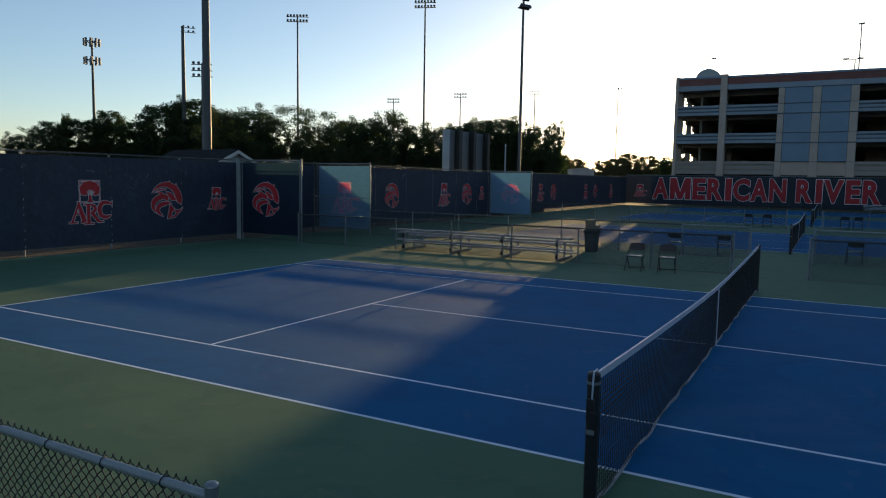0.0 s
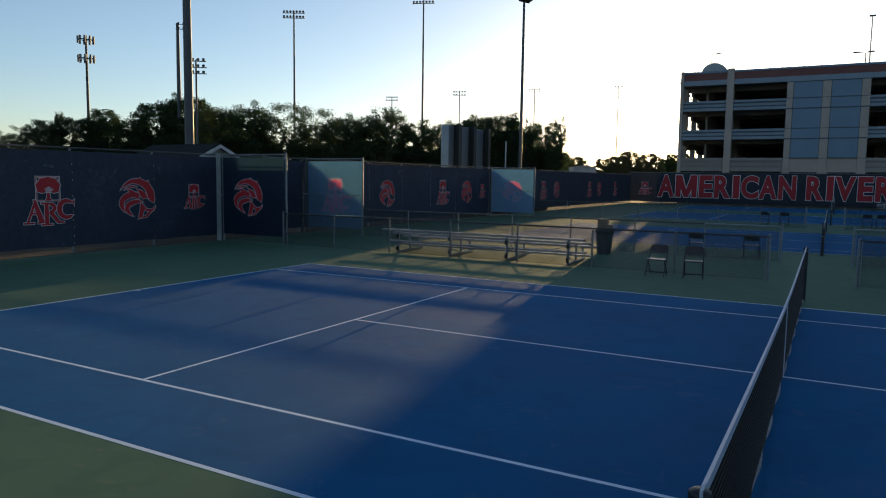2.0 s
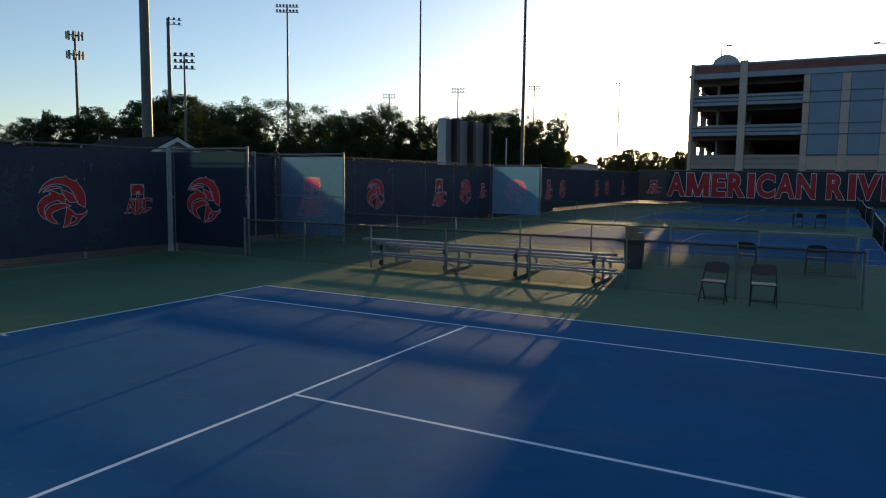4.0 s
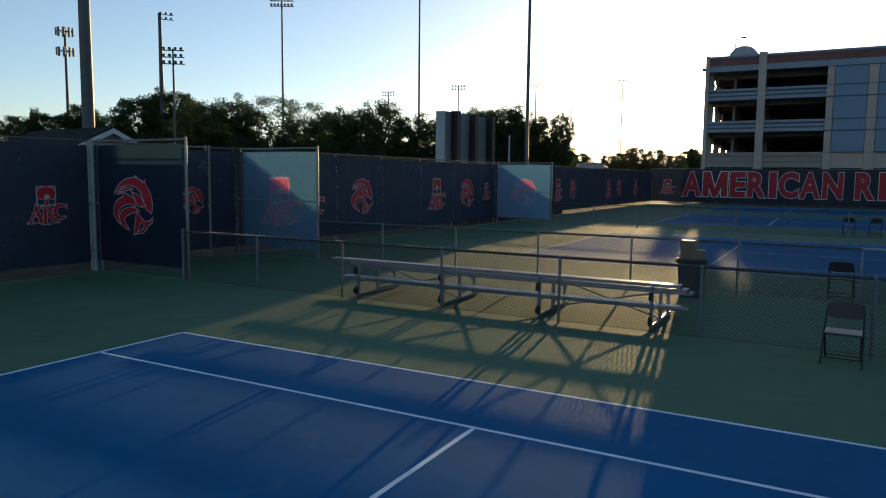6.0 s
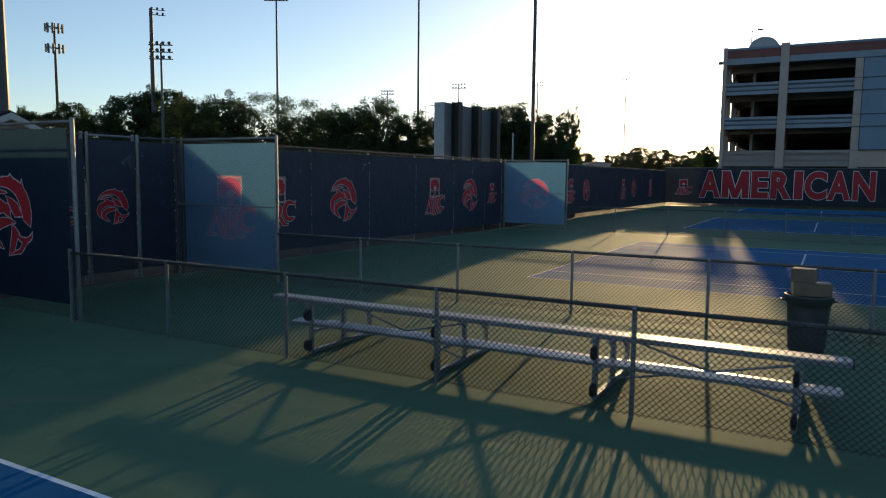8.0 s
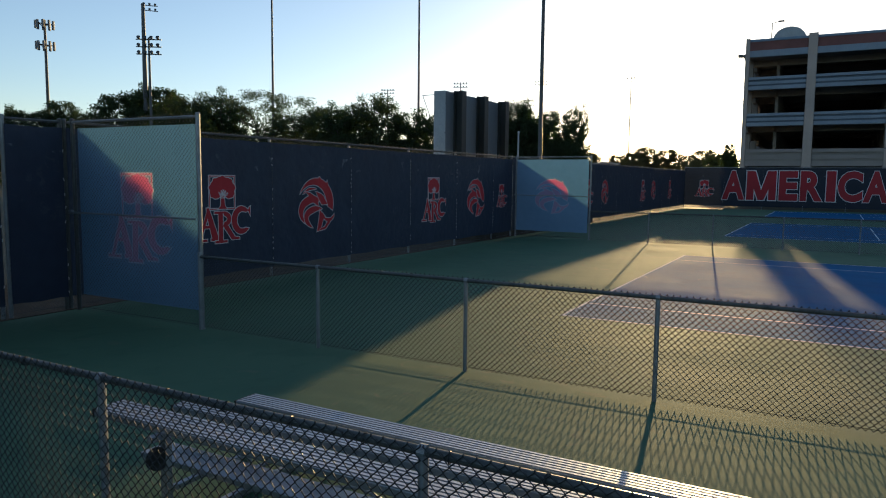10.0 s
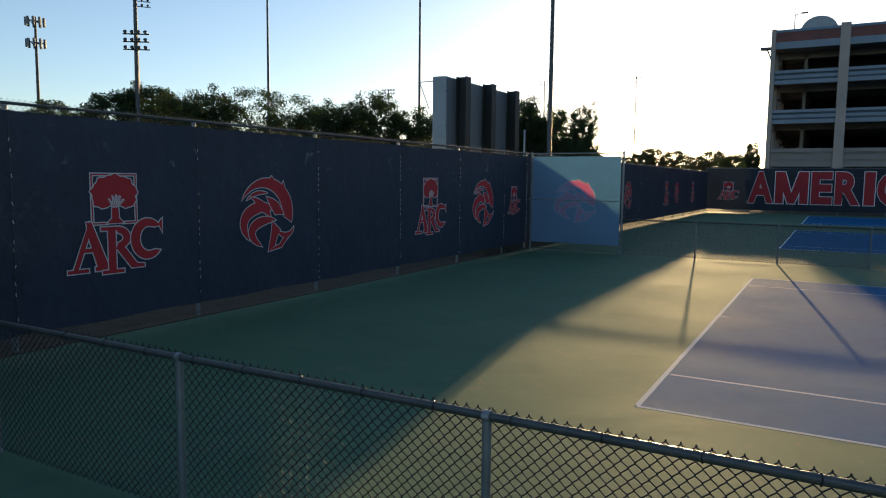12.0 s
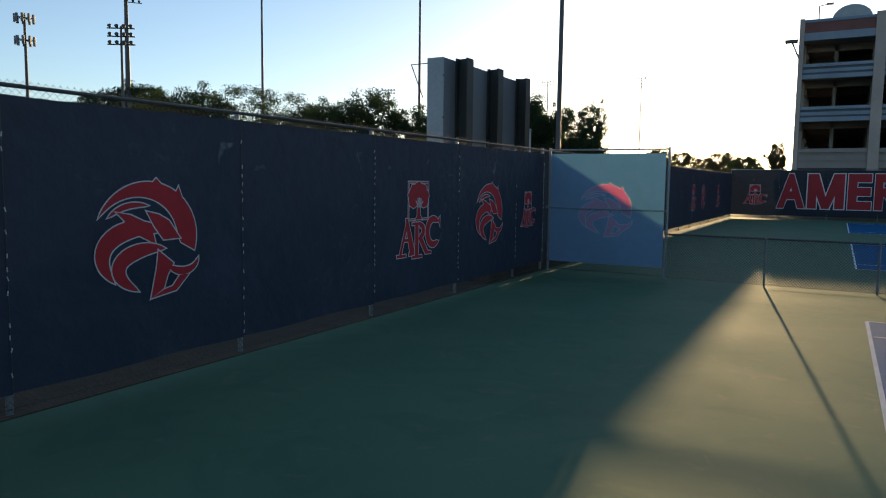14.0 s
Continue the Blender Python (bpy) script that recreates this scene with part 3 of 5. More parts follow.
def low_fence(x_end, y, bays, way, side, label, steel="rail", pale=0):
    """A low fence that starts with an end post at x_end and runs off along x; the mesh hangs on the side towards +y or -y."""
    d = 0.028 * side * way
    f = thing("chain_link_fence", (x_end, y, 0), 0 if way > 0 else 180, label, "fence", "low fences between courts")
    share("end_post", end_post, f)
    for i in range(bays):
        share("mesh", low_mesh if steel == "rail" else near_mesh, f, pose(i * BAY, d, 0))
        if i:
            share("post", low_post, f, pose(i * BAY, 0, 0))
    share("end_post", end_post, f, pose(bays * BAY, 0, 0))
    b = B()
    # the first bays carry a paler rail than the rest
    if pale:
        tube(b, (0, 0, LOW), (pale * BAY, 0, LOW), 0.0225, n=14)
        part("top_rail", b, M["pale"], f, "pale galvanised top rail")
        b = B()
    if pale < bays:
        tube(b, (pale * BAY, 0, LOW), (bays * BAY, 0, LOW), 0.0225, n=14)
        part("top_rail", b, M[steel], f)
    b = B()
    tube(b, (0.0, d, 0.05), (bays * BAY, d, 0.05), 0.0025, n=5)
    part("bottom_wire", b, M["link"], f)
    for i in range(bays * 5):
        share("tie_wire", tie_ring, f, pose(0.30 + i * BAY / 5, 0.004 * side * way, LOW, 0, 0, 12 if i % 2 else -9))
    b = B()
    box(b, 0.05, 0.065, d - 0.008, d + 0.008, 0.04, LOW)
    part("tension_bar", b, M["galv"], f)
    return f


for y, side in ((9.12, -1), (13.757, 1), (32.05, -1)):
    low_fence(-0.75 if y > 30 else -0.85, y, 7, -1, side, "waist-high chain link fence of black wire standing between two courts", pale=int(y == 13.757))
    low_fence(1.0, y, 7, 1, side, "waist-high black chain link fence with an end post beside the gap", pale=7 * int(y == 13.757))
low_fence(-0.845, -9.235, 7, -1, 1, "waist-high black wire fence with a pale rail beside the court", "pale")
for o in (low_mesh, near_mesh, low_post, end_post, tie_ring):
    bpy.data.objects.remove(o)


# ---- emblems on the windscreens, drawn as plain shapes ----
def swoosh(cx, cy, rx, ry, a0, a1, w, n=22, p=0.6, q=0.6):
    """A tapering crescent along an ellipse from angle a0 to a1; p and q: how blunt its two ends are."""
    top = (p / (p + q)) ** p * (q / (p + q)) ** q
    out, inn = [], []
    for i in range(n + 1):
        s = i / n
        a = radians(a0 + (a1 - a0) * s)
        k = w * s ** p * (1 - s) ** q / top
        out.append((cx + rx * math.cos(a), cy + ry * math.sin(a)))
        inn.append((cx + (rx - k) * math.cos(a), cy + (ry - k) * math.sin(a)))
    return out + inn[-2:0:-1]


def crest():
    """Fan of red crescents inside a unit square, in groups that share one outline."""
    return [
        [swoosh(0.0, 0.03, 0.49, 0.46, 158, -18, 0.20, 30, 0.9, 0.22), [(0.02, 0.46), (0.085, 0.52), (0.22, 0.39)], [(0.26, 0.37), (0.31, 0.45), (0.38, 0.27)]],
        [swoosh(-0.13, 0.09, 0.28, 0.23, 150, 62, 0.045, 14, 0.7, 0.7)],
        [swoosh(-0.13, -0.10, 0.36, 0.27, 236, 40, 0.15, 26, 0.7, 0.6), [(-0.30, 0.245), (-0.17, 0.22), (-0.05, 0.165), (0.04, 0.06), (0.065, -0.035), (-0.08, 0.04), (-0.27, 0.12), (-0.22, 0.17)]],
        [swoosh(-0.05, -0.22, 0.30, 0.20, 258, 46, 0.13, 22, 0.7, 0.6)],
        [[(-0.02, 0.245), (0.10, 0.215), (0.20, 0.16), (0.31, 0.005), (0.14, 0.0), (0.05, 0.12)]],
        [[(0.085, -0.09), (0.235, -0.21), (0.17, -0.31), (0.13, -0.42), (0.0, -0.49), (0.06, -0.25)], [(0.0, -0.49), (0.13, -0.43), (0.22, -0.41), (0.30, -0.32), (0.40, -0.32), (0.26, -0.45)], swoosh(0.34, -0.19, 0.165, 0.13, 200, 365, 0.065, 16, 0.4, 0.6)],
    ]


def rect(x0, x1, y0, y1):
    return [(x0, y0), (x1, y0), (x1, y1), (x0, y1)]


def tree_mark():
    """A round-crowned tree before a square frame, over three plain strokes, inside a unit square."""
    crown = []
    for i in range(60):
        a = 2 * math.pi * i / 60
        r = 1.0 + 0.045 * math.sin(9 * a) + 0.03 * math.sin(17 * a + 1)
        low = 0.42 + 0.58 * min(1.0, abs(math.cos(a)) * 1.5) if math.sin(a) < 0 else 1.0
        crown.append((-0.015 + 0.235 * r * math.cos(a), 0.295 + 0.19 * r * math.sin(a) * low))
    return [
        [rect(-0.252, -0.238, -0.005, 0.495), rect(0.202, 0.216, -0.005, 0.495), rect(-0.252, -0.09, -0.005, 0.009), rect(0.06, 0.216, -0.005, 0.009), rect(-0.252, 0.216, 0.481, 0.495)],
        [crown, [(-0.10, 0.0), (0.07, 0.0), (0.025, 0.05), (0.015, 0.22), (-0.045, 0.22), (-0.05, 0.05)]],
        [[(-0.018 + 0.010 * k, 0.17), (-0.012 + 0.010 * k, 0.17), (0.003 + 0.036 * k, 0.272 - 0.010 * k * k), (-0.001 + 0.036 * k, 0.275 - 0.010 * k * k)] for k in (-2, -1, 0, 1, 2)],
        # wedge on two feet
        [[(-0.45, -0.44), (-0.40, -0.44), (-0.275, -0.09), (-0.285, 0.02)], [(-0.31, 0.02), (-0.26, 0.02), (-0.095, -0.44), (-0.21, -0.44), (-0.295, -0.12)], rect(-0.375, -0.20, -0.275, -0.235), rect(-0.50, -0.30, -0.47, -0.435), rect(-0.235, -0.07, -0.465, -0.425)],
        # stem with a bowl and a slanting leg
        [rect(-0.10, -0.02, -0.48, -0.04), rect(-0.17, 0.0, -0.07, -0.035), swoosh(0.0, -0.15, 0.135, 0.115, 100, -100, 0.075, 16, 0.12, 0.12), [(-0.02, -0.25), (0.075, -0.25), (0.20, -0.425), (0.285, -0.44), (0.285, -0.47), (0.14, -0.47)], rect(-0.165, 0.06, -0.505, -0.47)],
        # open ring
        [swoosh(0.325, -0.18, 0.185, 0.215, 38, 322, 0.10, 24, 0.3, 0.3), [(0.455, -0.03), (0.50, -0.125), (0.50, 0.025), (0.475, 0.005)]],
    ]


def grown(poly, d):
    """The polygon widened by d on all sides."""
    n, out = len(poly), []
    area = sum(poly[i][0] * poly[(i + 1) % n][1] - poly[(i + 1) % n][0] * poly[i][1] for i in range(n))
    sg = 1 if area > 0 else -1
    for i in range(n):
        p, q, r = Vector(poly[i - 1]), Vector(poly[i]), Vector(poly[(i + 1) % n])
        e1, e2 = (q - p), (r - q)
        if e1.length < 1e-6 or e2.length < 1e-6:
            continue
        n1, n2 = Vector((e1.y, -e1.x)).normalized() * sg, Vector((e2.y, -e2.x)).normalized() * sg
        b = n1 + n2
        b = n1 if b.length < 0.3 else b.normalized() * min(2.2, 1 / max(0.35, b.normalized().dot(n1)))
        out.append(tuple(q + b * d))
    return out


def flat_shape(name, p, lift, mat):
    """A flat shape in the local x-z plane, facing -y, lift metres before it."""
    area = sum(p[i][0] * p[(i + 1) % len(p)][1] - p[(i + 1) % len(p)][0] * p[i][1] for i in range(len(p)))
    p = p if area > 0 else p[::-1]
    me = bpy.data.meshes.new(name)
    me.from_pydata([(x, -lift, z) for x, z in p], [], [list(range(len(p)))])
    me.materials.append(mat)
    return me


RIM = 0.0115
EMBLEMS = {}
for key, groups in (("crest", crest()), ("tree", tree_mark())):
    EMBLEMS[key] = []
    for g, shapes in enumerate(groups):
        for i, q in enumerate(shapes):
            EMBLEMS[key] += [("emblem_edge", flat_shape("emblem_edge", grown(q, RIM), 0.0105 + 0.0016 * g + 0.0001 * i, M["white"])), ("emblem", flat_shape("emblem", q, 0.0113 + 0.0016 * g + 0.0001 * i, M["red"]))]


def emblem(cloth, key, x, z, w, h):
    for nm, me in EMBLEMS[key]:
        o = new(nm, me)
        o.parent = cloth
        o.matrix_basis = Matrix.LocRotScale((x, 0, z), None, (w, 1, h))


# ---- tall windscreen fences ----
TALL = 3.08


def cloth_mesh(w, z0, z1, seed, wave=0.0042):
    """Hanging cloth from x = 0 to w with slack, hems and small folds."""
    rnd = random.Random(seed)
    b = B()
    nx, nz = max(6, int(w / 0.22)), 14
    ph = [rnd.uniform(0, 6) for _ in range(4)]
    grid = []
    for j in range(nz + 1):
        row = []
        for i in range(nx + 1):
            u, v = i / nx, j / nz
            edge = min(1, 6 * min(u, 1 - u, v, 1 - v))
            y = wave * edge * (math.sin(5 * u + ph[0]) * math.cos(4 * v + ph[1]) + 0.7 * math.sin(11 * u - 5 * v + ph[2]) + 0.4 * math.sin(17 * u + 9 * v + ph[3]))
            dz = -0.012 * math.sin(math.pi * u * max(1, round(w / 0.9))) ** 2 if j == nz else (0.01 * math.sin(9 * u + ph[0]) if j == 0 else 0)
            row.append(b.verts.new((w * u, y, z0 + (z1 - z0) * v + dz)))
        grid.append(row)
    for j in range(nz):
        for i in range(nx):
            b.faces.new((grid[j][i], grid[j][i + 1], grid[j + 1][i + 1], grid[j + 1][i]))
    return b


def inside(px, pz, poly):
    """Which of the points lie inside the polygon."""
    hit = np.zeros(px.shape, bool)
    for (ax, az), (bx, bz) in zip(poly, poly[1:] + poly[:1]):
        if az != bz:
            hit ^= ((az > pz) != (bz > pz)) & (px < (bx - ax) * (pz - az) / (bz - az) + ax)
    return hit


def printed_cloth(f, x0, w, z0, z1, key, cx, cz, ew, eh, mats, cell=0.0125):
    """Cloth with its emblem dyed into it, so that the print glows with the cloth when lit from behind."""
    nx, nz = int(w / cell), int((z1 - z0) / cell)
    X, Z = np.meshgrid(np.linspace(0, w, nx + 1), np.linspace(z0, z1, nz + 1))
    e = np.clip(6 * np.minimum(np.minimum(X / w, 1 - X / w), np.minimum((Z - z0), (z1 - Z)) / (z1 - z0)), 0, 1)
    Y = 0.012 * e * (np.sin(2.1 * X + 1) * np.cos(1.7 * Z) + 0.6 * np.sin(4.3 * X - 2.2 * Z))
    me = bpy.data.meshes.new("windscreen")
    i = np.arange(nx * nz)
    a = i + i // nx
    me.from_pydata(np.stack([X, Y, Z], -1).reshape(-1, 3).tolist(), [], np.stack([a, a + 1, a + nx + 2, a + nx + 1], 1).tolist())
    mx, mz = ((X[:-1, :-1] + X[1:, 1:]) / 2 + x0 - cx) / ew, ((Z[:-1, :-1] + Z[1:, 1:]) / 2 - cz) / eh
    kind = np.zeros(mx.shape, int)
    shapes = crest() if key == "crest" else tree_mark()
    for group in shapes:
        for q in group:
            kind[inside(mx, mz, grown(q, RIM))] = 2
        for q in group:
            kind[inside(mx, mz, q)] = 1
    for m in mats:
        me.materials.append(M[m])
    me.polygons.foreach_set("material_index", kind.reshape(-1))
    me.polygons.foreach_set("use_smooth", [True] * len(me.polygons))
    o = new("windscreen", me)
    o.parent = f
    o.location = (x0, 0.105 if key == "tree" else 0.0, 0)
    return o


def tall_post(f, x, r=0.034, top=TALL + 0.04, steel="galv"):
    b = B()
    tube(b, (x, 0.06, 0), (x, 0.06, top), r, n=12)
    ball(b, (x, 0.06, top), r * 1.05, 12, 8, 0.6)
    tube(b, (x, 0.06, 0), (x, 0.06, 0.01), r * 1.3, n=12)
    part("post", b, M[steel], f)


lace_bm = B()
box(lace_bm, -0.0045, 0.0045, -0.004, 0.004, -0.022, 0.022)
LACE = part("lace_source", lace_bm, M["white"])


def tall_fence(name, at, rz, xs, emblems, label, z0=0.22, gap=-0.004, cls="fence", dyed=None, tall=TALL):
    """Fence along local x with posts at xs; cloth hangs on the -y face. emblems: (kind, x, z, w, h)."""
    f = thing(name, at, rz, label, cls)
    a, e = xs[0], xs[-1]
    for x in xs:
        # posts beside the second screen get the dark steel in place of shading
        tall_post(f, x, top=tall - 0.03 if name == "windscreen_fence" and x not in (a, e) else tall + 0.04, steel="rail" if 13.5 < at[1] + (x if rz == 90 else 0) < 13.8 and x < 1 else "galv")
    b = B()
    tube(b, (a, 0.05, tall), (e, 0.05, tall), 0.021, n=10)
    part("top_rail", b, M["rail" if name == "windscreen_fence" else "galv"], f)
    b = B()
    tube(b, (a, 0.02, 0.07), (e, 0.02, 0.07), 0.004, n=6)
    part("bottom_wire", b, M["link"], f)
    link_mesh("mesh", wire_mesh("mesh", [((p[0] + a, p[1] + 0.022, p[2]), (q[0] + a, q[1] + 0.022, q[2])) for p, q in diamonds(e - a, 0.03, tall + 0.05)], 0.0024, 3), M["wire"], f)
    for k, (p, q) in enumerate(zip(xs, xs[1:])):
        if dyed:
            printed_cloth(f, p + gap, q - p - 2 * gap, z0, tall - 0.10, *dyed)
            continue
        c = part("windscreen", cloth_mesh(q - p - 2 * gap, z0, tall - (0.035 if at[1] > 30 else 0.09), k + int(abs(at[1]) * 7)), M["signcloth" if name == "sign_fence" else "navy"], f, smooth=True)
        c.location = (p + gap, 0, 0)
        for key, x, z, w, h in emblems:
            if p <= x < q:
                emblem(c, key, x - p - gap, z, w, h)
        b = B()
        tube(b, (q, -0.008, z0 + 0.03), (q, -0.008, tall - 0.10), 0.0030, n=6)
        part("lacing", b, M["rail"], f)
        rnd = random.Random(k * 31 + int(abs(at[1]) * 10))
        many = 23 if 13 < at[1] < 30 else 11
        for n in range(many if at[0] < 0 else 0):
            if rnd.random() < 0.7:
                share("lace_tie", LACE, f, pose(q + rnd.uniform(-0.008, 0.008), -0.012, z0 + 0.08 + 2.55 * n / many + rnd.uniform(-0.02, 0.02), 0, rnd.uniform(-18, 18), 0))
    return f


def along(y0, first, last, step=2.94):
    n = max(1, round((last - first) / step))
    return [first - y0 + (last - first) * i / n for i in range(n + 1)]


BIG = dict(tree=(1.50, 1.38), crest=(1.34, 1.32))


def marks(y0, *rows):
    out = []
    for key, y, small in rows:
        w, h = BIG[key]
        k = (0.62 if key == "tree" else 0.56) if small else 1.0
        out.append((key, y - y0, 1.56 if not small else 1.60, w * k, h * k))
    return out


# the west fence looks towards +x: its local x runs along +y
WX = -19.05
court_label = "tall chain link fence hung with navy windscreens bearing red emblems"
tall_fence("windscreen_fence", (WX, -13.5, 0), 90, along(-13.5, -13.5, 9.12), marks(-13.5, ("tree", 2.75, 0), ("crest", 5.65, 0), ("tree", 7.95, 1)), court_label)
tall_fence("windscreen_fence", (WX, 9.12, 0), 90, [0.04, 2.33], marks(9.12, ("tree", 10.79, 1)), "short tall fence bay hung with navy windscreen and small emblem")
tall_fence("windscreen_gate", (WX, 11.52, 0), 90, [0.06, 1.13], marks(11.52, ("crest", 12.07, 1)), "narrow closed gate hung with navy windscreen and red emblem", cls="gate")
tall_fence("windscreen_fence", (WX, 12.75, 0), 90, [0.02, 0.93], [], "short tall fence bay hung with plain navy windscreen")
tall_fence("windscreen_fence", (WX, 13.757, 0), 90, [0.0, 1.92, 4.80, 7.74, 10.68, 13.62, 16.5, 18.25], marks(13.757, ("tree", 17.1, 0), ("crest", 20.09, 0), ("tree", 25.85, 0), ("crest", 28.8, 0), ("tree", 31.0, 1)), court_label)
tall_fence("windscreen_fence", (WX, 32.05, 0), 90, along(32.05, 32.05, 68.3), marks(32.05, ("tree", 35.2, 0), ("crest", 38.3, 0), ("tree", 41.8, 0), ("crest", 44.7, 0), ("tree", 53.5, 0), ("crest", 56.5, 0), ("tree", 62.1, 0)), court_label)
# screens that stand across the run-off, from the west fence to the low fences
# the two farther screens take the paler cloth that imitates backlight
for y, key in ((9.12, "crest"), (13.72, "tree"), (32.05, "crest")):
    f = tall_fence("windscreen_screen", (-18.92, y, 0), 0, [0.0, 2.88 if y == 13.72 else 2.97], [], "tall mesh screen in navy cloth lit from behind, glow partly put into paler colour", z0=0.26, gap=0.06, cls="screen", dyed=(key, 1.25 if y < 10 else 1.48, 1.58, *BIG[key], ("gate", "red", "white") if y < 10 else ("screen", "screen_red", "screen_white")))
    b = B()
    front = 0.03 if y < 10 else -0.022
    tube(b, (0, front, 1.62), (2.88 if y == 13.72 else 2.97, front, 1.62), 0.015, n=8)
    part("middle_rail", b, M["galv"], f)
    b = B()
    box(b, -0.06, 0.02, -0.03, 0.02, 1.60, 1.66, 0.004)
    part("latch", b, M["galv"], f)

f = thing("corner_post", (-18.99, 9.02, 0), 0, "pair of pale galvanised corner posts between fence and screen", "post")
for dx in (-0.052, 0.052):
    b = B()
    tube(b, (dx, 0, 0), (dx, 0, 3.06), 0.048, n=14)
    ball(b, (dx, 0, 3.06), 0.052, 14, 8, 0.6)
    part("post", b, M["pale"], f)
for z in (0.5, 1.6, 2.6):
    b = B()
    box(b, -0.105, 0.105, -0.052, 0.052, z, z + 0.035, 0.004)
    part("clamp", b, M["galv"], f)

# far fence with the large letters, looking towards -y
far = tall_fence("sign_fence", (-18.95, 68.4, 0), 0, [-0.16, 2.95] + [2.95 + 2.92 * i for i in range(1, 13)], [("tree", 1.45, 1.62, 1.5, 1.38)], "tall navy windscreen fence with large red white-edged letters", cls="fence", tall=3.34)
sign_cloth = [c for c in far.children if c.name.startswith("windscreen")][4]
WORDS = [("A", -16.18, -14.36), ("M", -14.34, -12.05), ("E", -11.96, -10.53), ("R", -10.45, -8.77), ("I", -8.67, -7.92), ("C", -7.88, -6.16), ("A", -6.22, -4.45), ("N", -4.41, -2.75),
         ("R", -1.95, -0.35), ("I", -0.20, 0.48), ("V", 0.46, 2.35), ("E", 2.40, 3.75), ("R", 3.84, 5.50)]


def glyph(ch, bold):
    """Outline letter of the built-in font, thickened by bold: corners and faces."""
    cu = bpy.data.curves.new("glyph", "FONT")
    cu.body, cu.resolution_u, cu.offset = ch, 4, bold
    tmp = bpy.data.objects.new("glyph", cu)
    scene.collection.objects.link(tmp)
    bpy.context.view_layer.update()
    me = bpy.data.meshes.new_from_object(tmp.evaluated_get(bpy.context.evaluated_depsgraph_get()))
    bpy.data.objects.remove(tmp)
    return np.array([v.co[:2] for v in me.vertices]), [list(p.vertices) for p in me.polygons]


def big_m(w, h, rim):
    """The M as two legs and two slanting strokes, w by h metres, outlined by rim."""
    w, h = w - 2 * rim, h - 2 * rim
    strokes = [rect(0, 0.25 * w, 0, h), rect(0.75 * w, w, 0, h), [(0, h), (0.29 * w, h), (0.61 * w, 0), (0.40 * w, 0)], [(w, h), (0.71 * w, h), (0.39 * w, 0), (0.60 * w, 0)]]
    return [[(x + rim, z + rim) for x, z in q] for q in strokes]


for ch, x0, x1 in WORDS:
    outer = glyph(ch, 0.062)[0]
    lo, hi = outer.min(0), outer.max(0)
    for nm, mat, lift, bold in (("letter_edge", M["edge"], 0.022, 0.062), ("letter", M["deepred"], 0.030, 0.045)):
        if ch == "M":
            verts, polys = [], []
            for k, q in enumerate(big_m(x1 - x0, 2.44, 0.065)):
                q = grown(q, 0.065) if nm == "letter_edge" else q
                polys.append([len(verts) + i for i in range(4)])
                verts += [(x, -lift - 0.0008 * k, z) for x, z in q]
        else:
            co, polys = glyph(ch, bold)
            verts = [((x1 - x0) * a, -lift, 2.44 * b) for a, b in (co - lo) / (hi - lo)]
        me = bpy.data.meshes.new(nm)
        me.from_pydata(verts, [], polys)
        link_mesh(nm, me, mat, sign_cloth).location = (x0 + 18.95 - sign_cloth.location.x, 0, 0.69)
# plain fences that close the court block behind and beside the view
tall_fence("windscreen_fence", (19.3, 68.4, 0), -90, along(0, 0, 90.0, 6.0), [], "tall navy windscreen fence on the far side of the courts")
tall_fence("windscreen_fence", (19.2, -21.8, 0), 180, along(0, 0, 38.0, 6.0), [], "tall navy windscreen fence behind the courts")

bpy.data.objects.remove(LACE)


